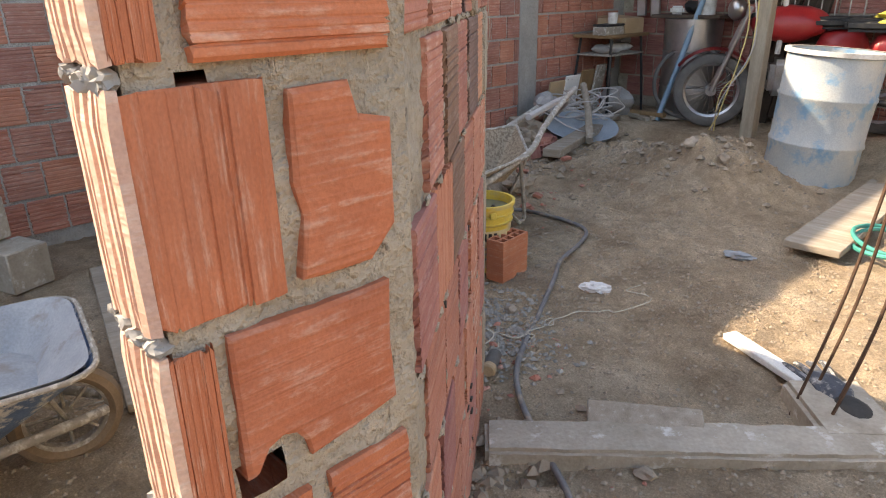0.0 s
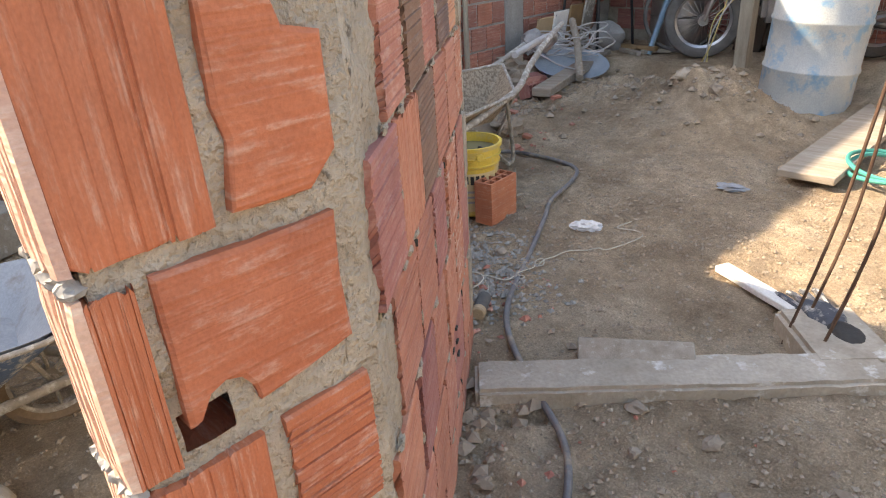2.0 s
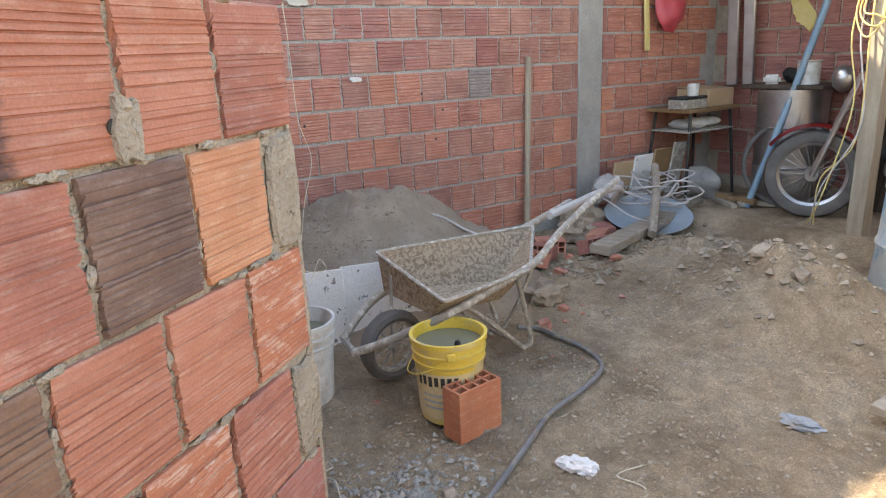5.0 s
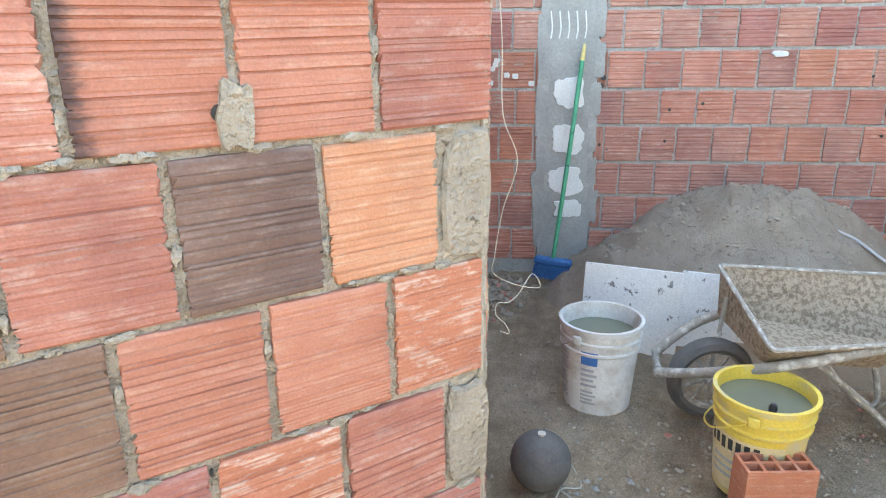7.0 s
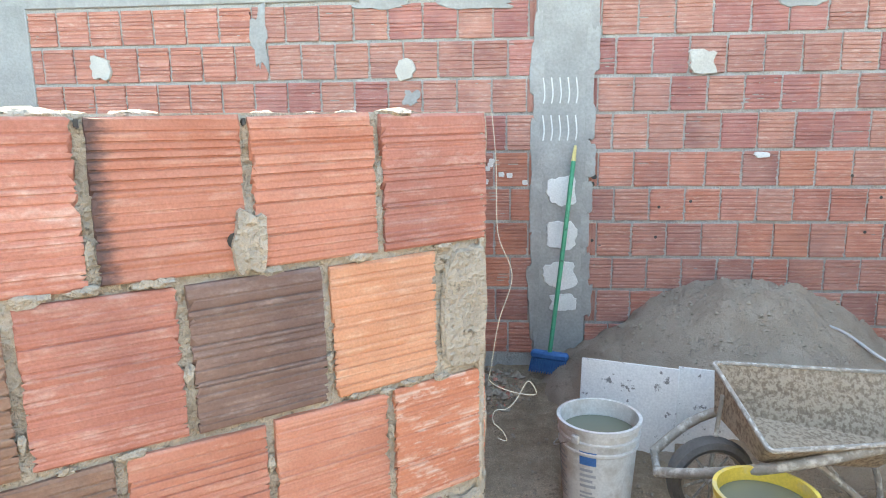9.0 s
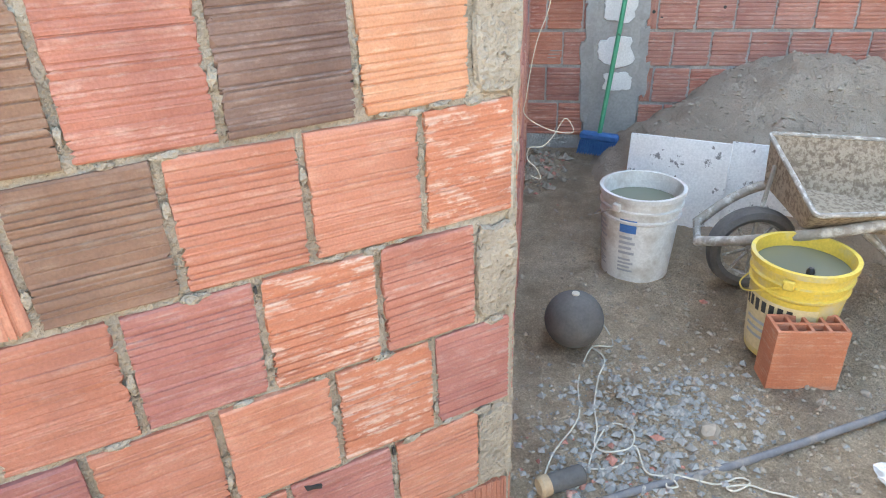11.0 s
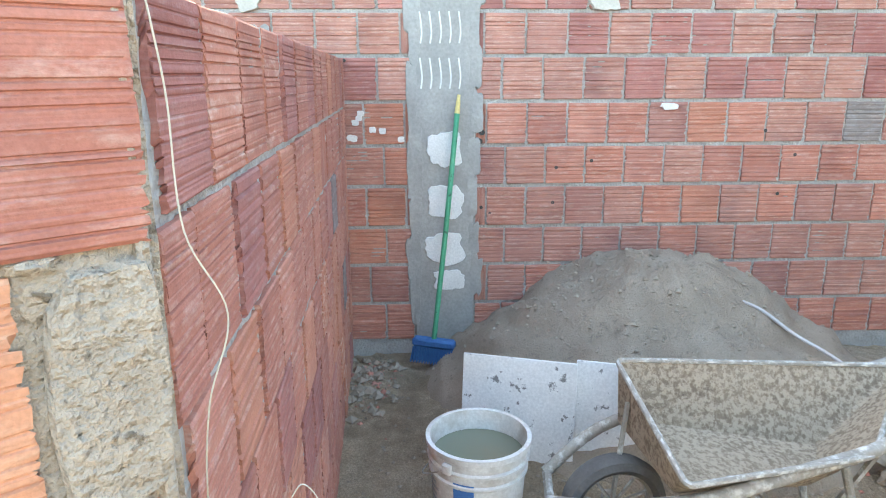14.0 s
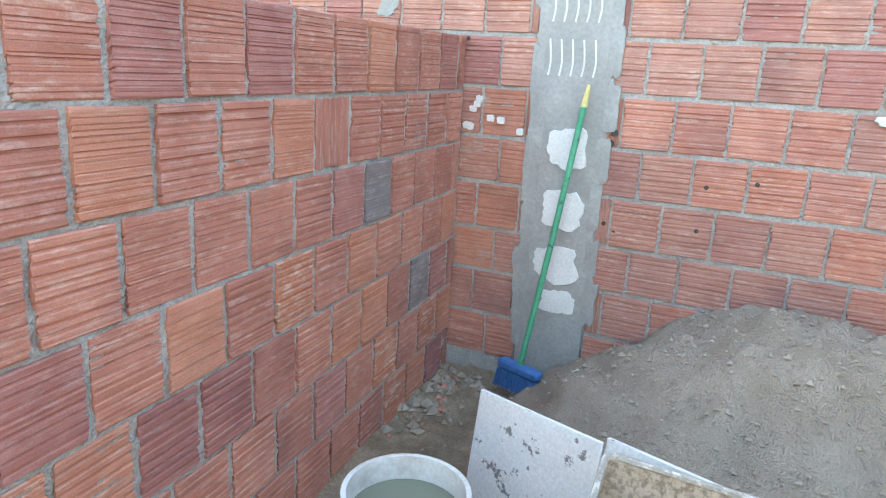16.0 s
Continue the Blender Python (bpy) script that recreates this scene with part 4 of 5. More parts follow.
def wheelbarrow(label, m, tray_mat, frame_mat, tyre_mat, axle=0.45, lift=0.74, lining=None):
    """Local: the wheel ahead at +y, handles at -y, ground at z = 0."""
    t = thing("wheelbarrow", label, "wheelbarrow")
    t.matrix_world = m
    top = [(-0.31, 0.47, 0.445), (0.33, 0.47, 0.445), (0.34, -0.38, 0.44), (-0.32, -0.38, 0.44)]
    bot = [(-0.17, 0.24, 0.25), (0.19, 0.24, 0.25), (0.22, -0.3, 0.23), (-0.2, -0.3, 0.23)]
    bm, T = tray_bm(top, bot, 0.13)
    part("tray", bm, tray_mat, t)
    if lining:
        inside = tray_bm(top, bot, 0.13)[0]
        inside.transform(Matrix.Translation((0, 0, 0.012)) @ Matrix.Diagonal((0.965, 0.965, 1, 1)))
        part("tray_lining", inside, lining, t, "grey cement film inside the tray")
    part("rim", tube(T, 0.009, 8, 1, True), frame_mat, t, "rolled rim")
    for s in (-1, 1):
        part("handle", tube([(s * 0.05, axle + 0.11, 0.17), (s * 0.14, 0.3, 0.2), (s * 0.2, -0.1, 0.21), (s * 0.25, -0.5, 0.35), (s * 0.29, -0.95, lift)], 0.017, 10), frame_mat, t)
        part("leg", tube([(s * 0.2, 0.08, 0.21), (s * 0.31, 0.04, 0.03), (s * 0.32, 0.0, 0.012), (s * 0.31, -0.1, 0.012), (s * 0.24, -0.3, 0.27)], 0.011, 8), frame_mat, t)
        part("strut", tube([(s * 0.06, axle, 0.18), (s * 0.16, 0.33, 0.32)], 0.008, 6), frame_mat, t)
    part("crossbar", tube([(-0.31, -0.06, 0.03), (0.31, -0.06, 0.03)], 0.009, 6), frame_mat, t)
    wheel(t, 0.17, 0.075, tyre_mat, frame_mat, pose(0, axle, 0.17, 0, 90, 0))
    return t




def old_barrow():
    """The bent barrow by the buckets, wheel towards the low wall, its tray leaning to the buckets."""
    base = Vector((-2.15, 2.6, 0))
    t = thing("wheelbarrow", "old wheelbarrow caked with dried cement, its tray bent", "wheelbarrow", base)

    def loc(*pts):
        return [Vector(p) - base for p in pts]
    top = loc((-2.365, 2.34, 0.5), (-1.862, 2.355, 0.42), (-1.99, 2.87, 0.402), (-2.357, 3.2, 0.468))
    bot = loc((-2.31, 2.33, 0.345), (-1.975, 2.375, 0.325), (-2.07, 2.78, 0.27), (-2.24, 2.9, 0.28))
    bm, T = tray_bm(top, bot, 0.025)
    part("tray", bm, TRAY, t)
    part("rim", tube(T, 0.008, 8, 1, True), STEEL, t, "rolled rim")
    part("handle", tube(loc((-2.175, 2.115, 0.17), (-2.06, 2.23, 0.235), (-1.925, 2.42, 0.34), (-1.975, 2.72, 0.385), (-2.02, 2.93, 0.42), (-2.13, 3.16, 0.48), (-2.3, 3.54, 0.55), (-2.42, 3.85, 0.6)), 0.017, 10), STEEL, t)
    part("handle", tube(loc((-2.3, 2.13, 0.18), (-2.36, 2.35, 0.31), (-2.4, 2.8, 0.36), (-2.45, 3.2, 0.43), (-2.52, 3.6, 0.5)), 0.017, 10), STEEL, t)
    part("fork_bar", tube(loc((-2.175, 2.12, 0.172), (-2.3, 2.135, 0.18)), 0.014, 8), STEEL, t)
    part("leg", tube(loc((-2.02, 2.53, 0.33), (-2.05, 2.72, 0.17), (-2.06, 2.87, 0.03), (-2.065, 2.9, 0.015), (-2.06, 2.93, 0.06), (-1.99, 2.8, 0.38)), 0.011, 8), STEEL, t)
    part("leg", tube(loc((-2.35, 2.6, 0.33), (-2.3, 2.75, 0.13), (-2.26, 2.86, 0.02), (-2.3, 2.92, 0.06), (-2.36, 2.85, 0.36)), 0.011, 8), STEEL, t)
    part("crossbar", tube(loc((-2.06, 2.86, 0.04), (-2.27, 2.86, 0.04)), 0.009, 6), STEEL, t)
    part("strut", tube(loc((-2.16, 2.285, 0.15), (-2.24, 2.34, 0.43)), 0.008, 6), STEEL, t)
    part("strut", tube(loc((-2.03, 2.93, 0.42), (-2.12, 2.9, 0.2), (-2.2, 2.87, 0.05)), 0.009, 6), STEEL, t)
    wheel(t, 0.15, 0.07, RUBBER, STEEL, Matrix.Translation(Vector((-2.185, 2.3, 0.15)) - base) @ pose(0, 0, 0, 0, 90, 6), 10)
    return t


old_barrow()
WB2 = (-1.77, 0.2, -0.02)
wb2 = wheelbarrow("blue wheelbarrow with a worn tray and muddy wheel", pose(*WB2, 0, 0, -10) @ Matrix.Scale(0.88, 4), BLUETRAY, STEEL, MUDRUBBER, 0.36, lining=TRAYIN)
part("cement", lump(0.24, 3, (1.1, 1.35, 0.2), 3, 0.15), TRAYIN, wb2, "grey cement left in the tray").location = (0, 0.02, 0.325)

# ---- drum ----
drum = thing("drum", "tall worn blue and white plastic drum", "drum", (-1.26, 4.83, -0.03), 0, -2, 3)
H, R = 0.86, 0.27
dp = [(0.001, 0), (R - 0.02, 0), (R, 0.02), (R, H * 0.33), (R + 0.008, H * 0.345), (R + 0.008, H * 0.36), (R, H * 0.375), (R + 0.004, H * 0.66), (R + 0.012, H * 0.675), (R + 0.012, H * 0.69), (R + 0.004, H * 0.705), (R + 0.006, H - 0.03), (R + 0.02, H - 0.02), (R + 0.02, H), (R - 0.006, H), (R - 0.008, 0.03), (0.001, 0.03)]
part("body", lathe(dp, 56), DRUMPAINT, drum)
part("rim", lathe([(R + 0.006, H - 0.022), (R + 0.026, H - 0.022), (R + 0.026, H + 0.004), (R - 0.008, H + 0.004)], 56), WHITEPL, drum, "white rim")

# ---- boards, planks ----
solo("scaffold_board", box(1.7, 0.25, 0.035, (0, 0, 0), 0.004), WOOD, "grey scaffold board lying on the earth", "board", (-0.77, 4.3, 0.05), 91)
solo("plank", box(1.6, 0.14, 0.06, (0, 0, 0), 0.005), WOOD, "weathered plank lying beside the rubble", "plank", (-2.97, 4.82, 0.09), 107)
solo("plank", box(1.3, 0.16, 0.03, (0, 0, 0), 0.004), WOOD, "thin grey plank on the ground inside the doorway", "plank", (-2.4, 0.91, 0.02), 167)
solo("plank", box(0.34, 0.06, 0.025, (0, 0, 0), 0.004), PLASTER, "short whitewashed batten in the sun", "batten", (-0.53, 2.365, 0.02), -25)
solo("timber_post", box(0.1, 0.1, 2.5, (0, 0, 1.25), 0.006), POSTWOOD, "upright timber post carrying the lean-to roof", "post", (-1.9, 5.42, 0.0))
solo("timber_pole", tube([(-3.5, 4.12, 0.02), (-3.55, 4.17, 0.6), (-3.57, 4.2, 1.25)], 0.022, 8), POSTWOOD, "round timber pole leaning on the wall", "pole")


# ---- motorcycle corner ----
def motorcycle(label, at, rz, body_mat):
    """Local: front wheel at +x; ground at z = 0."""
    t = thing("motorcycle", label, "motorcycle", at, rz)
    for x in (0.62, -0.62):
        w = wheel(t, 0.3, 0.09, RUBBER, CHROME, pose(x, 0, 0.3, 90, 0, 0), 24)
    for s in (-1, 1):
        part("fork", tube([(0.62, s * 0.07, 0.3), (0.4, s * 0.08, 0.95)], 0.02, 8), CHROME, t)
        part("mirror_stem", tube([(0.36, s * 0.25, 1.0), (0.34, s * 0.3, 1.15)], 0.006, 6), BLACKMETAL, t)
        part("mirror", lump(0.06, 2 + s, (0.5, 1, 0.7), 2, 0.1), BLACKMETAL, t).location = (0.34, s * 0.31, 1.19)
    part("handlebar", tube([(0.3, -0.36, 1.0), (0.38, -0.2, 1.0), (0.4, 0, 0.98), (0.38, 0.2, 1.0), (0.3, 0.36, 1.0)], 0.014, 8), BLACKMETAL, t)
    fen = bmesh.new()
    for k in range(9):
        a = radians(35 + k * 13)
        for s in (-1, 0, 1):
            fen.verts.new((0.62 + (0.345 - 0.02 * abs(s)) * math.cos(a), s * 0.06, 0.3 + (0.345 - 0.02 * abs(s)) * math.sin(a)))
    fen.verts.ensure_lookup_table()
    for k in range(8):
        for s in range(2):
            i = k * 3 + s
            fen.faces.new((fen.verts[i], fen.verts[i + 1], fen.verts[i + 4], fen.verts[i + 3]))
    bmesh.ops.solidify(fen, geom=fen.faces[:], thickness=0.006)
    part("front_fender", fen, body_mat, t, "red fender")
    part("tank", lump(0.2, 5, (1.4, 0.75, 0.7), 3, 0.12), body_mat, t).location = (0.12, 0, 0.82)
    part("side_panel", lump(0.15, 8, (1.2, 0.6, 0.9), 3, 0.12), body_mat, t).location = (-0.28, 0, 0.66)
    part("seat", box(0.6, 0.22, 0.09, (-0.32, 0, 0.83), 0.03, segs=3), BLACKMETAL, t)
    part("engine", box(0.32, 0.24, 0.28, (0.05, 0, 0.42), 0.04, segs=2), CHROME, t)
    part("frame", tube([(0.38, 0, 0.9), (0.25, 0, 0.5), (0.05, 0, 0.27), (-0.3, 0, 0.3), (-0.62, 0, 0.32)], 0.022, 8), BLACKMETAL, t)
    part("exhaust", tube([(0.12, 0.14, 0.35), (0, 0.16, 0.24), (-0.5, 0.17, 0.3), (-0.85, 0.17, 0.38)], 0.03, 8), CHROME, t)
    part("headlight", lump(0.09, 4, (0.8, 1, 1), 2, 0.03), CHROME, t).location = (0.5, 0, 0.93)
    return t


motorcycle("red motorcycle with a chrome fork parked under the roof", (-1.8, 5.95, 0.1), 207, REDPAINT)
motorcycle("red motorcycle parked behind the drum", (-0.85, 5.85, 0.1), 8, REDPAINT)
solo("cloth", lump(0.3, 9, (1.4, 0.7, 0.32), 3, 0.4, 2.5), YELLOWCLOTH, "yellow cloth thrown over a motorcycle seat", "cloth", (-0.85, 5.8, 0.98))
solo("bicycle_wheel", lathe([(0.29, -0.012), (0.31, -0.016), (0.322, 0), (0.31, 0.016), (0.29, 0.012), (0.29, -0.012)], 40, m=Matrix.Rotation(radians(80), 4, "X")), RUBBER, "thin bicycle wheel rim leaning on a drum", "bicycle wheel", (-2.62, 5.85, 0.42), 25)
metal_drum = thing("metal_drum", "dull steel drum used as a stand", "drum", (-2.75, 6.05, 0.1))
part("body", lathe([(0.001, 0), (0.24, 0), (0.245, 0.02), (0.24, 0.27), (0.248, 0.28), (0.24, 0.29), (0.24, 0.56), (0.248, 0.57), (0.24, 0.58), (0.245, 0.84), (0.001, 0.84)], 36), CHROME, metal_drum)
solo("shelf_board", box(0.62, 0.36, 0.03, (0, 0, 0), 0.004), DARKWOOD, "dark board laid on the steel drum", "board", (-2.75, 6.03, 0.96))
can = thing("paint_can", "white paint can with green and red splashes", "paint can", (-2.62, 5.98, 0.975))
part("body", lathe([(0.001, 0), (0.075, 0), (0.077, 0.15), (0.08, 0.155), (0.078, 0.165), (0.001, 0.16)], 24), WHITEPL, can)
part("lid_rim", lathe([(0.078, 0.15), (0.083, 0.153), (0.083, 0.162), (0.076, 0.165)], 24), STEEL, can)
solo("hand_tool", box(0.12, 0.05, 0.07, (0, 0, 0.035), 0.02, segs=3), WHITEPL, "white plastic handled tool", "tool", (-2.86, 5.93, 0.975), 20)
solo("tin", lump(0.07, 6, (1.2, 0.8, 0.8), 2, 0.3), BLACKMETAL, "black crumpled bag on the shelf board", "bag", (-2.8, 6.1, 1.03))
blue_pipe = solo("blue_pipe", tube([(-2.8, 5.65, 0.1), (-2.62, 5.9, 1.1), (-2.45, 6.12, 2.15)], 0.025, 10), BLUEPIPE, "blue plastic pipe leaning on the back wall", "pipe")
for k in range(2):
    solo("roof_sheet", box(0.09, 0.03, 1.5, (0, 0, 0.75), 0.008), CHROME, "pale metal profile standing against the wall", "metal profile", (-3.3 + 0.14 * k, 6.1, 0.95), 8, rx=-2, ry=-4, group="metal profiles")
for k in range(7):
    solo("board_upright", box(0.07 + 0.02 * (k % 3), 0.03, 1.6 + 0.1 * (k % 4), (0, 0, 0.85), 0.004), DARKWOOD, "dark board stacked upright against the wall", "board", (-2.3 + 0.075 * k, 6.12 - 0.012 * (k % 2), 0.1), 5 * (k % 3) - 5, rx=-3, ry=6 + 2 * (k % 3), group="upright boards")
rack = thing("wire_rack", "pale welded wire rack behind the motorcycle", "rack", (-1.75, 6.08, 0.9))
for k in range(7):
    part("upright_wire", tube([(-0.3 + k * 0.1, 0, 0), (-0.3 + k * 0.1, 0, 0.75)], 0.005, 6), CHROME, rack)
for k in range(6):
    part("cross_wire", tube([(-0.34, 0.01, 0.08 + k * 0.13), (0.34, 0.01, 0.08 + k * 0.13)], 0.005, 6), CHROME, rack)
rack2 = copy_thing(rack, pose(-0.95, 6.08, 0.95))
solo("chair_frame", tube([(-2.05, 5.75, 0.75), (-2.1, 5.8, 1.05), (-2.08, 5.85, 1.28), (-1.98, 5.87, 1.3), (-1.93, 5.85, 1.05), (-1.92, 5.8, 0.7)], 0.02, 8), WHITEPL, "white curved tube frame behind the motorcycle", "tube frame")
for k in range(6):
    x = -1.98 + 0.02 * k
    solo("hanging_cable", tube([(x, 5.36, 1.75), (x - 0.05 + 0.03 * (k % 3), 5.33, 1.3), (x + 0.04 * (k % 2), 5.34, 0.9 - 0.1 * k), (x - 0.1 - 0.03 * k, 5.3, 0.35 + 0.05 * (k % 3)), (x - 0.2, 5.35, 0.14)] if k < 3 else [(x, 5.36, 1.75), (x - 0.1, 5.33, 1.45), (x - 0.02, 5.3, 1.1 + 0.06 * k), (x + 0.05, 5.33, 1.4), (x, 5.36, 1.72)], 0.005, 6), YCORD if k != 1 else CABLE, "yellow cable hanging from the timber post", "cable", group="hanging cables")
solo("red_bag", lump(0.14, 12, (0.6, 1.0, 1.2), 3, 0.35), REDCLOTH, "red plastic bag hanging on the wall", "bag", (-3.5, 5.55, 1.55))
solo("yellow_strap", box(0.02, 0.05, 0.4, (0, 0, 0), 0.006), YCORD, "yellow strap hanging on the wall", "strap", (-3.55, 5.35, 1.45), rx=5)
solo("yellow_pennant", patch(0.14, 0.28, 3, 0.006, 0.5), YCORD, "yellow rag hanging in the shade", "rag", (-2.85, 6.235, 1.5), 180, ry=20)

# ---- table with clutter ----
table = thing("table", "small wooden table on thin black metal legs", "table", (-3.37, 5.72, 0.06), 90)
part("tabletop", box(0.62, 0.42, 0.028, (0, 0, 0.74), 0.008, segs=2), CHIPBOARD, table)
part("shelf", box(0.56, 0.36, 0.015, (0, 0, 0.58), 0.004), STEEL, table)
for sx in (-1, 1):
    for sy in (-1, 1):
        part("leg", tube([(sx * 0.24, sy * 0.16, 0.73), (sx * 0.27, sy * 0.18, 0.4), (sx * 0.3, sy * 0.2, 0.0)], 0.012, 8), BLACKMETAL, table)
carton = thing("cardboard_box", "open-topped cardboard box on the table", "box", (-3.37, 5.86, 0.814), 88)
part("body", box(0.3, 0.3, 0.13, (0, 0, 0.065), 0.003), CARDBOARD, carton)
part("flap", box(0.3, 0.29, 0.006, (0, 0.01, 0.136), 0.001, Matrix.Rotation(radians(3), 4, "X")), CARDBOARD, carton)
tc = thing("toolbox", "grey metal toolbox on the table", "toolbox", (-3.28, 5.53, 0.814), 88)
part("case", box(0.28, 0.14, 0.07, (0, 0, 0.035), 0.006), STEEL, tc)
part("lid", box(0.28, 0.145, 0.02, (0, 0, 0.081), 0.006), BLACKMETAL, tc)
solo("plastic_cup", lathe([(0.001, 0), (0.04, 0), (0.045, 0.09), (0.042, 0.09), (0.038, 0.006), (0.001, 0.006)], 20), WHITEPL, "pale cup standing on the toolbox", "cup", (-3.29, 5.6, 0.905))
for k in range(3):
    solo("crumpled_bag", lump(0.09, 20 + k, (1.2, 0.8, 0.45), 2, 0.3), (GREYCLOTH, PAPER, WHITEPL)[k], "crumpled bag on the table's shelf", "bag", (-3.36, 5.56 + 0.16 * k, 0.685), 30 * k, group="bags on the shelf")
solo("plastic_sack", lump(0.15, 31, (1.1, 0.9, 0.9), 3, 0.3), GREYCLOTH, "translucent grey sack under the table", "sack", (-3.3, 5.78, 0.2))
for k in range(4):
    solo("leaning_board", box(0.28 - 0.04 * k, 0.02, 0.4 + 0.07 * k, (0, 0, 0.22), 0.003), (CARDBOARD, WHITEBOARD, CHIPBOARD, STEEL)[k], "sheet offcut leaning against the wall", "board", (-3.48 + 0.02 * k, 5.05 + 0.16 * k, 0.04), 86 + 3 * k, rx=10, group="sheet offcuts")
for k in range(5):
    solo("timber_offcut", box(0.05, 0.3 + 0.05 * k, 0.035, (0, 0, 0), 0.004), (WOOD, CHIPBOARD)[k % 2], "short timber offcut under the table", "timber", (-2.95 + 0.05 * k, 5.6 + 0.06 * k, 0.12 + 0.03 * (k % 2)), 60 + 25 * k, group="timber offcuts")

# ---- cable tangle, dish, rocks ----
rnd = random.Random(5)
for k in range(14):
    c = Vector((-3.2 + rnd.uniform(-0.18, 0.18), 4.95 + rnd.uniform(-0.22, 0.22), 0.22 + rnd.uniform(-0.05, 0.1)))
    rr, tx, ty = rnd.uniform(0.13, 0.24), rnd.uniform(-0.5, 0.5), rnd.uniform(-0.5, 0.5)
    pts = [c + Vector((rr * math.cos(a) * rnd.uniform(0.8, 1.2), rr * math.sin(a) * rnd.uniform(0.8, 1.2), max(-0.1, tx * rr * math.cos(a) + ty * rr * math.sin(a)))) for a in [2 * math.pi * j / 9 for j in range(9)]]
    solo("cable_loop", tube(pts, 0.006, 6, 5, True), CABLE, "loop of pale cable in a tangle", "cable", group="cable tangle")
solo("dish", lathe([(0.001, 0.0), (0.15, 0.012), (0.25, 0.05), (0.3, 0.1), (0.305, 0.1), (0.25, 0.04), (0.001, -0.008)], 40), BASIN, "pale blue dented basin under the cables", "basin", (-3.05, 4.85, 0.05), rx=8, ry=12)
for k, (x, y, z, r, mat, lab) in enumerate(((-3.4, 4.55, 0.1, 0.16, STONE, "pale broken lump of concrete"), (-3.22, 4.32, 0.06, 0.12, STONE, "broken lump of concrete"), (-2.45, 3.35, 0.05, 0.09, STONE, "pale broken stone on the earth"), (-3.3, 4.7, 0.3, 0.12, GREYCLOTH, "crumpled grey rag on the cable tangle"))):
    solo("rubble_lump", lump(r, 40 + k, (1.1, 0.9, 0.75), 3, 0.5, 1.9), mat, lab, "rubble", (x, y, z), 40 * k, group="rubble lumps", smooth=False)
solo("pipe", tube([(-2.75, 4.55, 0.1), (-3.02, 4.9, 0.28), (-3.25, 5.15, 0.42)], 0.03, 8), WOOD, "timber handle lying across the cables", "timber")
solo("grey_conduit", tube([(-2.35, 3.3, 0.5), (-2.6, 3.95, 0.5), (-2.8, 4.3, 0.42), (-3.0, 4.45, 0.3)], 0.02, 8), CABLE, "grey conduit lying over the barrow handles", "conduit")
sand_hose = solo("sand_hose", tube([(-2.62, 2.94, 0.14), (-2.75, 2.91, 0.25), (-2.93, 2.88, 0.37), (-3.06, 2.93, 0.43), (-3.1, 3.02, 0.43), (-3.08, 3.14, 0.39), (-3.0, 3.25, 0.31), (-2.92, 3.36, 0.25), (-2.85, 3.5, 0.15), (-2.8, 3.65, 0.07)], 0.007, 8), CABLE, "pale hose lying on the sand heap", "hose")

# broken blocks on the ground by the barrow
for k, (x, y, rz) in enumerate(((-2.3, 3.35, 20), (-2.25, 3.18, 70), (-2.75, 3.75, 10), (-2.9, 3.95, 50), (-2.6, 4.05, 80), (0.02, 1.2, 30), (-2.75, 1.1, 35))):
    solo("brick_shard", shard_mesh(60 + k, 0.045 + 0.015 * (k % 3), 0.035 + 0.01 * (k % 2), 0.02, 0.02), BRICKS["red" if k % 3 else "orange"], "broken shard of clay block on the earth", "brick shard", (x, y, ground_height(x, y) + 0.012), rz, rx=8, group="brick shards")
for k in range(6):
    x, y = -2.95 - 0.12 * (k % 3), 3.75 + 0.14 * k
    solo("block_piece", hollow_block(sx=0.19, sy=0.09, sz=0.1 + 0.02 * (k % 3)), BRICKS["wine" if k % 2 else "red"], "broken hollow clay block in the rubble", "clay block", (x, y, 0.05), 30 * k, rx=70 + 10 * (k % 3), group="broken blocks", smooth=False)

# ---- small things on the ground ----
solo("paper", lump(0.048, 71, (1.3, 0.8, 0.4), 3, 0.7, 3), PAPER, "crumpled white paper scrap on the earth", "paper", g(-1.27, 2.46, 0.012), 30, smooth=False)
solo("plastic_scrap", lump(0.045, 72, (1.4, 0.9, 0.3), 3, 0.7, 3), TRAYIN, "blue and white plastic scrap on the earth", "plastic scrap", g(-1.0, 3.24, 0.012), 10, smooth=False)
glove = thing("work_glove", "grey and black rubber work glove", "glove", g(-0.3, 2.3, 0.03), -40)
part("palm", lump(0.075, 75, (1.2, 0.75, 0.4), 3, 0.2), GLOVE, glove)
part("cuff", lump(0.06, 76, (1.1, 0.75, 0.45), 3, 0.15), INK_AND_VOID, glove, "black cuff").location = (0.11, 0, 0)
for k in range(4):
    part("finger", tube([(-0.05, -0.045 + 0.03 * k, 0), (-0.12, -0.06 + 0.04 * k, 0.005), (-0.16, -0.065 + 0.045 * k, -0.005)], 0.013, 8, ends=0.009), GLOVE, glove)
solo("hose_ring", tube([(-0.42 + 0.24 * math.cos(a), 3.75 + 0.24 * math.sin(a), 0.06 + 0.012 * math.sin(3 * a)) for a in [2 * math.pi * k / 12 for k in range(12)]], 0.011, 8, 6, True), TEAL, "coil of teal garden hose on the earth", "hose")
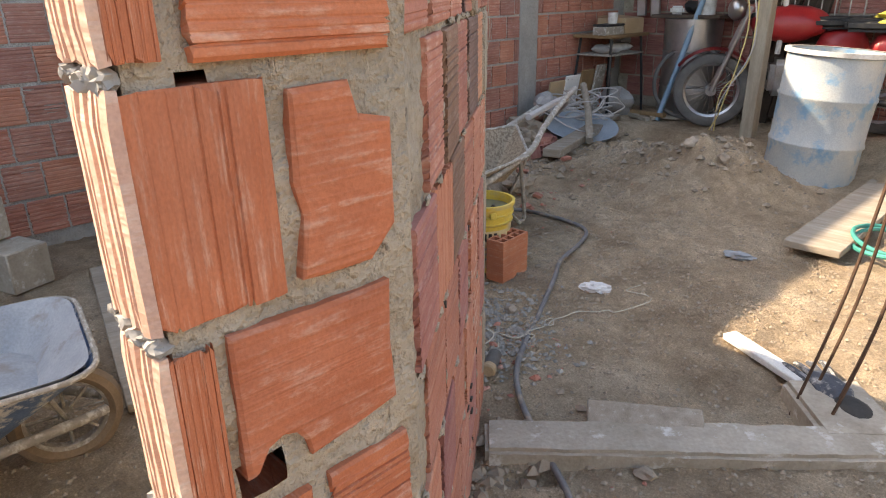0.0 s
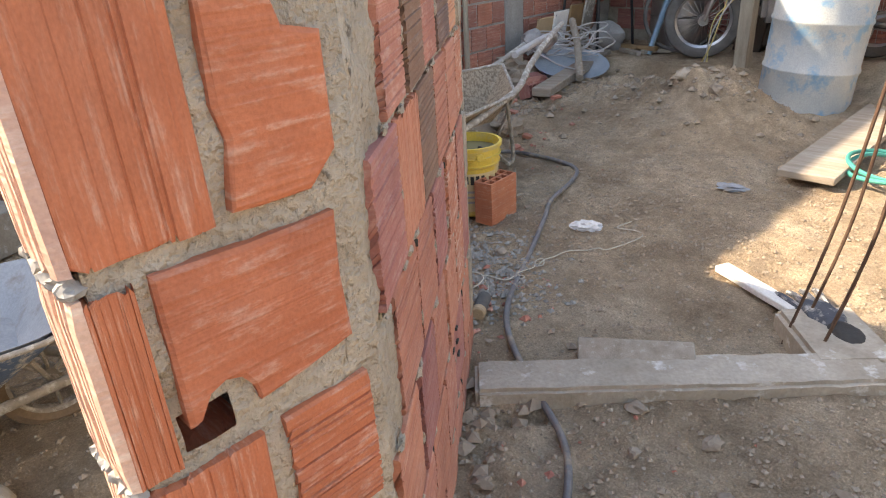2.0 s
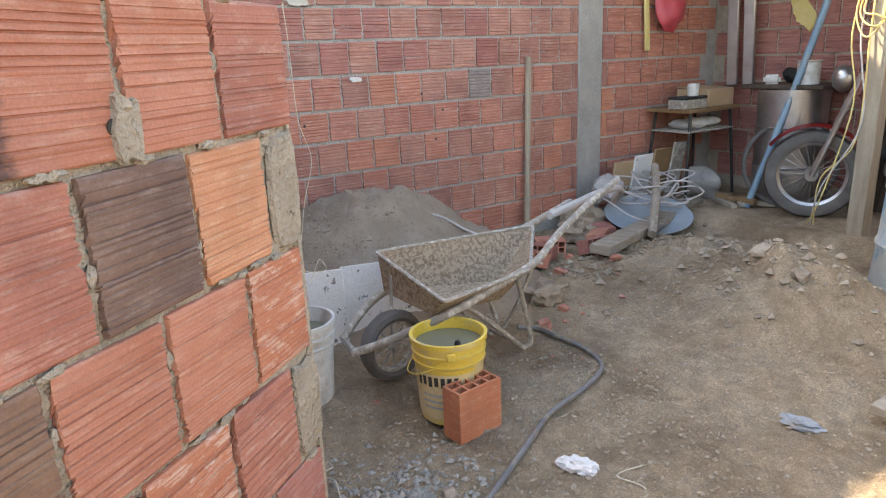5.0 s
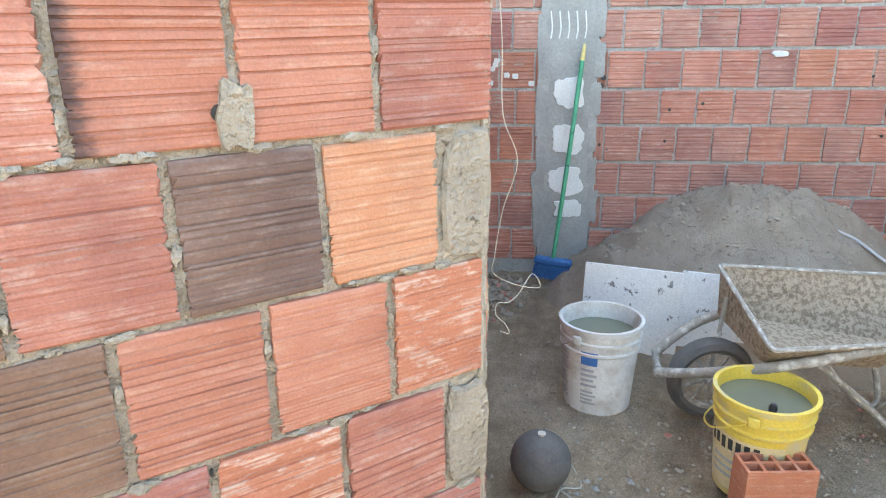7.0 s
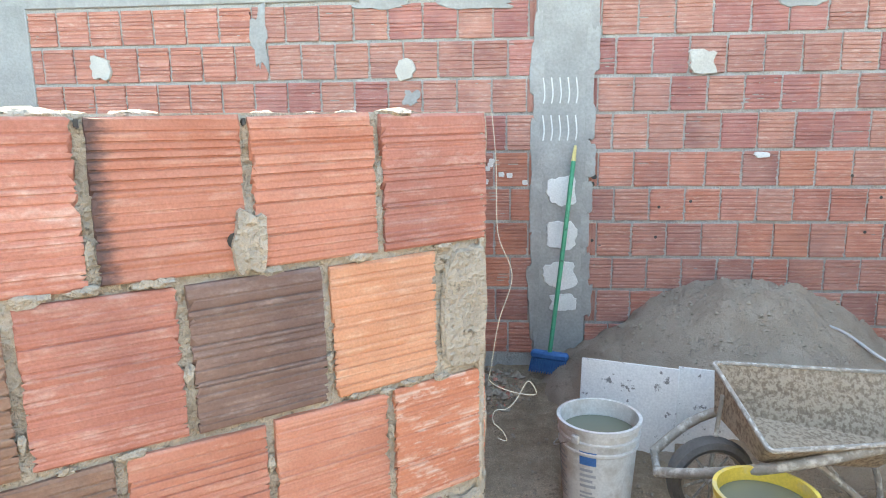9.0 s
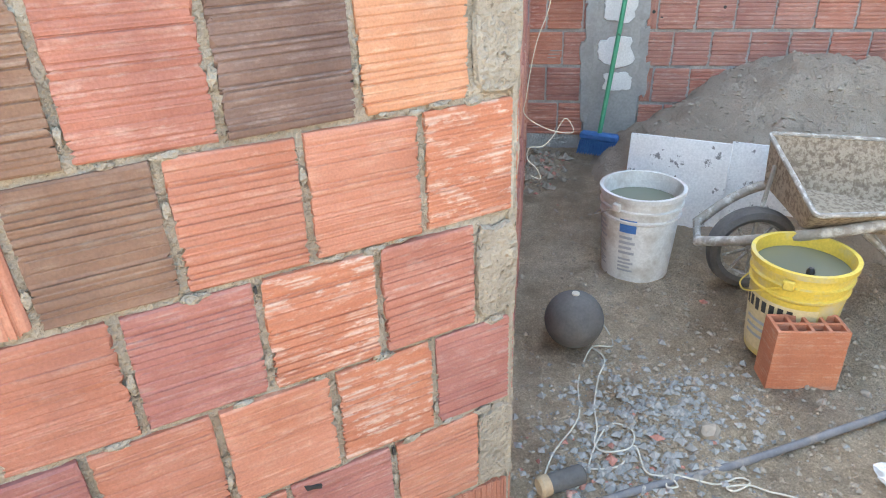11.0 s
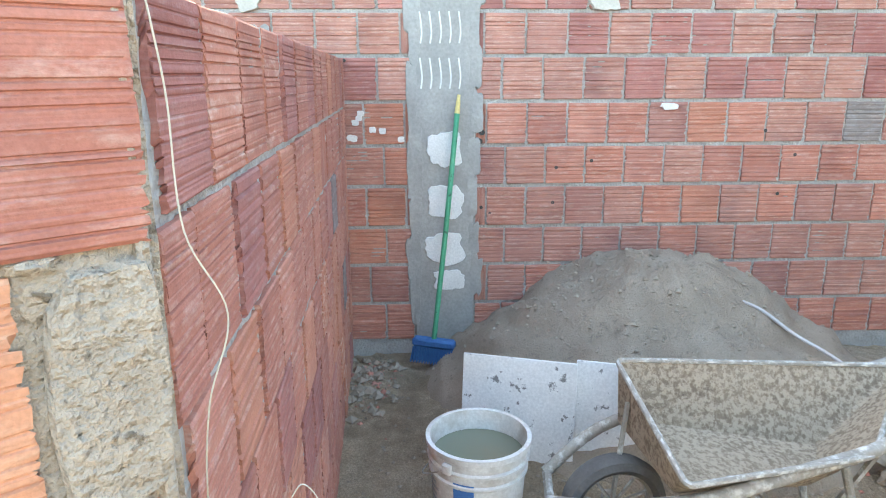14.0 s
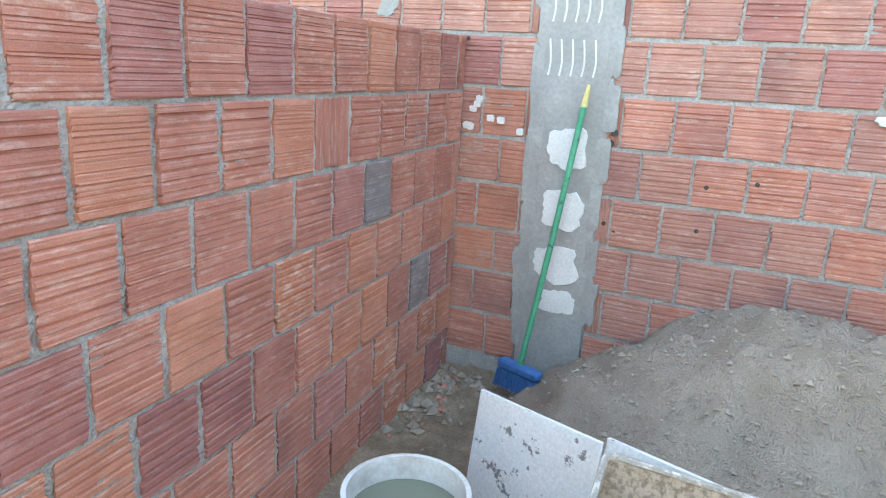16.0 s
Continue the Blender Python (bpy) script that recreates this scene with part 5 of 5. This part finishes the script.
solo("hose_ring", tube([(-0.44 + 0.23 * math.cos(a), 3.77 + 0.22 * math.sin(a), 0.08 + 0.012 * math.cos(2 * a)) for a in [2 * math.pi * k / 12 for k in range(12)]], 0.011, 8, 6, True), TEAL, "coil of teal garden hose on the earth", "hose")
roller = thing("roller", "small dark rubber roller with a tan end cap", "roller", g(-1.140, 1.631, 0.022), 120)
part("sleeve", lathe([(0.001, 0.02), (0.02, 0.02), (0.024, 0.03), (0.024, 0.107), (0.018, 0.113), (0.001, 0.113)], 18, m=Matrix.Rotation(radians(90), 4, "Y")), RUBBER, roller)
part("end_cap", lathe([(0.001, -0.006), (0.02, -0.006), (0.025, 0.0), (0.025, 0.02), (0.001, 0.02)], 18, m=Matrix.Rotation(radians(90), 4, "Y")), CARDBOARD, roller, "tan end cap")

# concrete blocks seen through the doorway
for k, (x, y, z, rz) in enumerate(((-3.15, 0.72, 0.1, 20), (-3.3, 0.6, 0.1, 28), (-3.3, 0.62, 0.3, 24))):
    solo("concrete_block", box(0.2, 0.19, 0.19, (0, 0, 0), 0.006), CONCRETE, "grey concrete block with a dark wet foot", "concrete block", (x, y, z), rz, group="concrete blocks")
solo("boot_stand", lump(0.05, 81, (1.4, 0.8, 0.6), 2, 0.4), CONCRETE, "lump of cement stuck on the barrow's leg", "cement lump", (-1.42, 0.28, 0.03))
for k, (x, y, r) in enumerate(((-0.92, 0.72, 0.055), (-1.0, 0.62, 0.06), (-1.75, 1.0, 0.04))):
    solo("stone", lump(r, 85 + k, (1.3, 0.8, 0.7), 2, 0.5), STONE, "pale broken stone lying on the earth", "stone", g(x, y, 0.01), 50 * k, smooth=False, group="loose stones")

# stones one could pick up, then the grit
rnd = random.Random(11)
stones = [(0.07, 1.5, 0.075), (0.17, 1.62, 0.09), (0.2, 1.47, 0.07), (0.13, 1.36, 0.06), (0.28, 1.55, 0.08), (0.22, 1.3, 0.07), (0.05, 1.36, 0.04), (0.3, 1.4, 0.09), (-0.21, 1.44, 0.03), (-0.32, 1.6, 0.035), (-0.45, 1.45, 0.022), (-0.6, 0.95, 0.04), (-0.56, 0.78, 0.05), (-0.42, 0.72, 0.06), (-0.66, 1.12, 0.03), (-0.48, 0.9, 0.035), (-0.15, 1.15, 0.02), (-0.85, 1.5, 0.03), (-1.4, 2.05, 0.04), (-1.62, 2.5, 0.02), (-1.68, 4.05, 0.07), (-1.45, 3.98, 0.06), (-2.2, 4.6, 0.06), (-2.4, 4.75, 0.05), (-1.95, 4.9, 0.05), (-2.6, 5.0, 0.06), (-0.62, 1.66, 0.05), (-0.52, 1.58, 0.035)]
for k, (x, y, r) in enumerate(stones):
    r *= 0.72
    solo("stone", lump(r, 100 + k, (1.2, 0.9, 0.65), 2, 0.5), STONE, "pale broken stone lying on the earth", "stone", g(x, y, r * 0.2), 67 * k, smooth=False, group="loose stones")


def on_heap(x, y):
    hit = HEAP.ray_cast(Vector((x, y, 3)), Vector((0, 0, -1)))[0]
    return max(ground_height(x, y), hit.z if hit else -1.0)


def scatter(name, n, spots, r0, r1, mat, label, seed, level=ground_height):
    """Many small stones joined in one mesh."""
    rr = random.Random(seed)
    vs, fs = [], []
    base = [(1, 0, 0), (-1, 0, 0), (0, 1, 0), (0, -1, 0), (0, 0, 1), (0, 0, -1)]
    tri = [(0, 2, 4), (2, 1, 4), (1, 3, 4), (3, 0, 4), (2, 0, 5), (1, 2, 5), (3, 1, 5), (0, 3, 5)]
    for _ in range(n):
        cx, cy, sx, sy = rr.choice(spots)
        x, y = rr.gauss(cx, sx), rr.gauss(cy, sy)
        if x < W1 + 0.05 or y > 5.2:
            continue
        r = r0 + (r1 - r0) * rr.random() ** 3
        z = level(x, y) + r * 0.25
        o, th = len(vs), rr.uniform(0, 6.28)
        c, s = math.cos(th), math.sin(th)
        for a, b, d in base:
            q = (r * a * rr.uniform(0.6, 1.3), r * b * rr.uniform(0.6, 1.2), r * d * rr.uniform(0.4, 0.9))
            vs.append((x + q[0] * c - q[1] * s, y + q[0] * s + q[1] * c, z + q[2]))
        fs += [tuple(o + i for i in t) for t in tri]
    me = bpy.data.meshes.new(name)
    me.from_pydata(vs, [], fs)
    me.materials.append(mat)
    return tagged(new(name, me), label, name.replace("_", " "), kind="stuff")


scatter("grit", 17000, [(-0.6, 1.2, 0.5, 0.4), (-1.4, 2.3, 0.5, 0.5), (-1.6, 3.2, 0.6, 0.6), (-2.0, 4.3, 0.6, 0.5), (-0.4, 3.0, 0.5, 0.6), (-2.2, 2.4, 0.6, 0.5), (-1.5, 0.5, 0.9, 0.5), (0.1, 1.5, 0.3, 0.4)], 0.0025, 0.012, GRITSTONE, "scattered grit and small stones on the earth", 3)
scatter("sand_clods", 1700, [(-3.2, 2.8, 0.35, 0.45), (-2.95, 2.7, 0.25, 0.4), (-3.3, 2.3, 0.2, 0.25)], 0.003, 0.014, GRITSTONE, "small clods and pebbles on the sand heap", 13, on_heap)
scatter("gravel", 1700, [(-1.38, 1.92, 0.15, 0.14), (-1.25, 1.8, 0.12, 0.1), (-1.5, 1.95, 0.12, 0.12)], 0.003, 0.017, GRAVEL, "patch of crushed grey gravel by the wall's foot", 4)
scatter("rubble", 1300, [(-1.58, 4.2, 0.3, 0.25), (-1.9, 4.3, 0.4, 0.3), (-0.8, 1.2, 0.07, 0.25), (0.12, 1.45, 0.14, 0.16), (-2.2, 4.6, 0.4, 0.25), (-3.3, 1.55, 0.15, 0.06), (-2.8, 4.0, 0.2, 0.25)], 0.008, 0.035, STONE, "small rubble along the walls and digging", 5)
scatter("clay_crumbs", 260, [(-0.5, 1.0, 0.3, 0.3), (-2.3, 3.3, 0.3, 0.4), (-3.25, 1.56, 0.2, 0.05), (-1.2, 1.75, 0.1, 0.15)], 0.006, 0.022, BRICKS["red"], "crumbs of broken clay block", 6)

# ---- marks on the tall wall ----
for k, (y, z, w, h) in enumerate(((1.894, 0.984, 0.16, 0.15), (1.899, 0.748, 0.18, 0.15), (1.897, 0.529, 0.18, 0.15), (1.913, 0.375, 0.15, 0.1), (1.07, 1.62, 0.1, 0.11), (2.58, 1.63, 0.13, 0.12), (-0.6, 1.66, 0.12, 0.12), (2.899, 1.169, 0.075, 0.028))):
    child_at("plaster_patch", patch(w, h, k + 1, 0.012 if k < 4 else 0.016, 0.35), LIME if 4 <= k <= 6 else PLASTER, wall_west, Matrix.Translation((W1 + (0.005 if k < 4 else 0.004), y, z)) @ Matrix.Rotation(radians(-90), 4, "Z"))
rnd = random.Random(8)
for k in range(9):
    child_at("plaster_fleck", patch(0.03, 0.026, 30 + k, 0.008), PLASTER, wall_west, Matrix.Translation((W1 + 0.004, 1.47 + 0.23 * rnd.random(), 1.0 + 0.15 * rnd.random())) @ Matrix.Rotation(radians(-90), 4, "Z"))
for k in range(10):
    y, z = 1.79 + 0.042 * (k % 5), 1.44 if k < 5 else 1.25
    child_at("trowel_mark", tube([(W1 + 0.009, y, z), (W1 + 0.0095, y + 0.006, z + 0.05), (W1 + 0.009, y - 0.003, z + 0.13)], 0.004, 5), PLASTER, wall_west, Matrix())
# cement smeared past the post's edges and over the blocks
rnd = random.Random(21)
for k in range(18):
    side, z = (1.75, 2.03)[k % 2], 0.3 + 0.094 * k
    child_at("cement_smear", patch(rnd.uniform(0.04, 0.075), rnd.uniform(0.16, 0.3), 400 + k, 0.0025, 0.35), CEMENT, wall_west, Matrix.Translation((W1 + 0.0075, side + rnd.uniform(-0.015, 0.015), z)) @ Matrix.Rotation(radians(-90), 4, "Z"))
for k, (y, z, w, h) in enumerate(((0.95, 1.95, 0.3, 0.05), (3.05, 1.93, 0.22, 0.1), (1.45, 1.95, 0.35, 0.06), (1.1, 1.48, 0.08, 0.08), (0.3, 1.8, 0.08, 0.3))):
    child_at("cement_smear", patch(w, h, 430 + k, 0.003, 0.6), CEMENT, wall_west, Matrix.Translation((W1 + 0.0075, y, z)) @ Matrix.Rotation(radians(-90), 4, "Z"))
# flat black discs on both walls paint the shade inside small holes
for k, (y, z) in enumerate(((2.06, 1.06), (2.05, 1.02), (3.5, 0.95), (2.06, 0.72), (2.4, 0.9), (2.1, 0.69), (2.39, 0.74), (3.44, 0.77), (2.56, 0.93), (3.35, 1.06), (1.46, 1.37))):
    child_at("hole", lathe([(0.001, 0), (0.014 if k < 2 else 0.008, 0), (0.014 if k < 2 else 0.008, 0.003), (0.001, 0.003)], 10), INK_AND_VOID, wall_west, Matrix.Translation((W1 + 0.005, y, z)) @ Matrix.Rotation(radians(90), 4, "Y"))
child_at("hole", lathe([(0.001, 0), (0.011, 0), (0.011, 0.002), (0.001, 0.002)], 12), INK_AND_VOID, wall_diagonal, M_B @ Matrix.Translation((LB - 0.85, 0.0065, 1.215)) @ Matrix.Rotation(radians(-90), 4, "X"))
child_at("mortar_patch", patch(0.045, 0.09, 51, 0.011, 0.4), MORTAR, wall_diagonal, M_B @ Matrix.Translation((LB - 0.87, 0.003, 1.21)))
for k, z in enumerate((1.062, 0.637, 0.212)):
    child_at("mortar_patch", patch(0.085, 0.2, 55 + k, 0.006, 0.15), MORTAR, wall_diagonal, M_B @ Matrix.Translation((LB - 1.215, 0.002, z)))
# mortar droppings along the low walls' tops and the jamb
rnd = random.Random(9)
for k in range(26):
    s = rnd.uniform(0.02, LB - 0.02)
    child_at("mortar_blob", lump(rnd.uniform(0.01, 0.024), 200 + k, (1.6, 1.0, 0.45), 2, 0.5), MORTAR, wall_diagonal, M_B @ Matrix.Translation((s, rnd.uniform(-0.08, 0.0), 1.376)))
for k, z in enumerate((1.165, 0.963, 0.767, 0.572, 0.362)):
    for j in range(13):
        child_at("mortar_blob", lump(0.005 + 0.004 * rnd.random(), 240 + 7 * k + j, (1.1, 1.0, 0.9), 2, 0.8), CEMENT, wall_jamb, M_A @ Matrix.Translation((0.263, -0.004 - 0.0068 * j, z + rnd.uniform(-0.005, 0.005))))
# broken-out cells low on the diagonal wall: flat black patches paint their inner shade
for k, (a, z) in enumerate([(0.525, 0.287), (0.441, 0.296), (0.441, 0.258), (0.43, 0.212)]):
    child_at("broken_hole", patch((0.03, 0.03, 0.034, 0.032)[k], (0.014, 0.008, 0.008, 0.012)[k], 500 + k, 0.0022, 0.6), INK_AND_VOID, wall_diagonal, M_B @ Matrix.Translation((a, 0.0058, z)) @ Matrix.Rotation(radians(-18), 4, "Y"))
# mortar squeezed out along the diagonal wall's joints; black patches paint the shade in gaps at the heads of some
# joints
rnd = random.Random(33)
for (z0, z1), (cuts, kinds) in zip(ROWS_Z, ROWS_B):
    for k in range(9):
        child_at("mortar_blob", lump(rnd.uniform(0.006, 0.011), 600 + k, (1.9, 0.5, 0.7), 2, 0.7, 2.4), MORTAR, wall_diagonal, M_B @ Matrix.Translation((rnd.uniform(0.03, LB - 0.12), 0.003, z0 - 0.006 + rnd.uniform(-0.004, 0.004))))
    for c in cuts[1:-1]:
        child_at("mortar_blob", lump(rnd.uniform(0.006, 0.009), 620 + int(c * 90), (0.8, 0.55, 1.9), 2, 0.7, 2.4), MORTAR, wall_diagonal, M_B @ Matrix.Translation((LB - c, 0.002, rnd.uniform(z0 + 0.03, z1 - 0.06))))
        if rnd.random() < 0.4:
            child_at("joint_gap", patch(rnd.uniform(0.004, 0.008), rnd.uniform(0.008, 0.018), 650 + int(c * 90), 0.0015, 0.5), INK_AND_VOID, wall_diagonal, M_B @ Matrix.Translation((LB - c, 0.004, z1 - rnd.uniform(0.008, 0.02))))
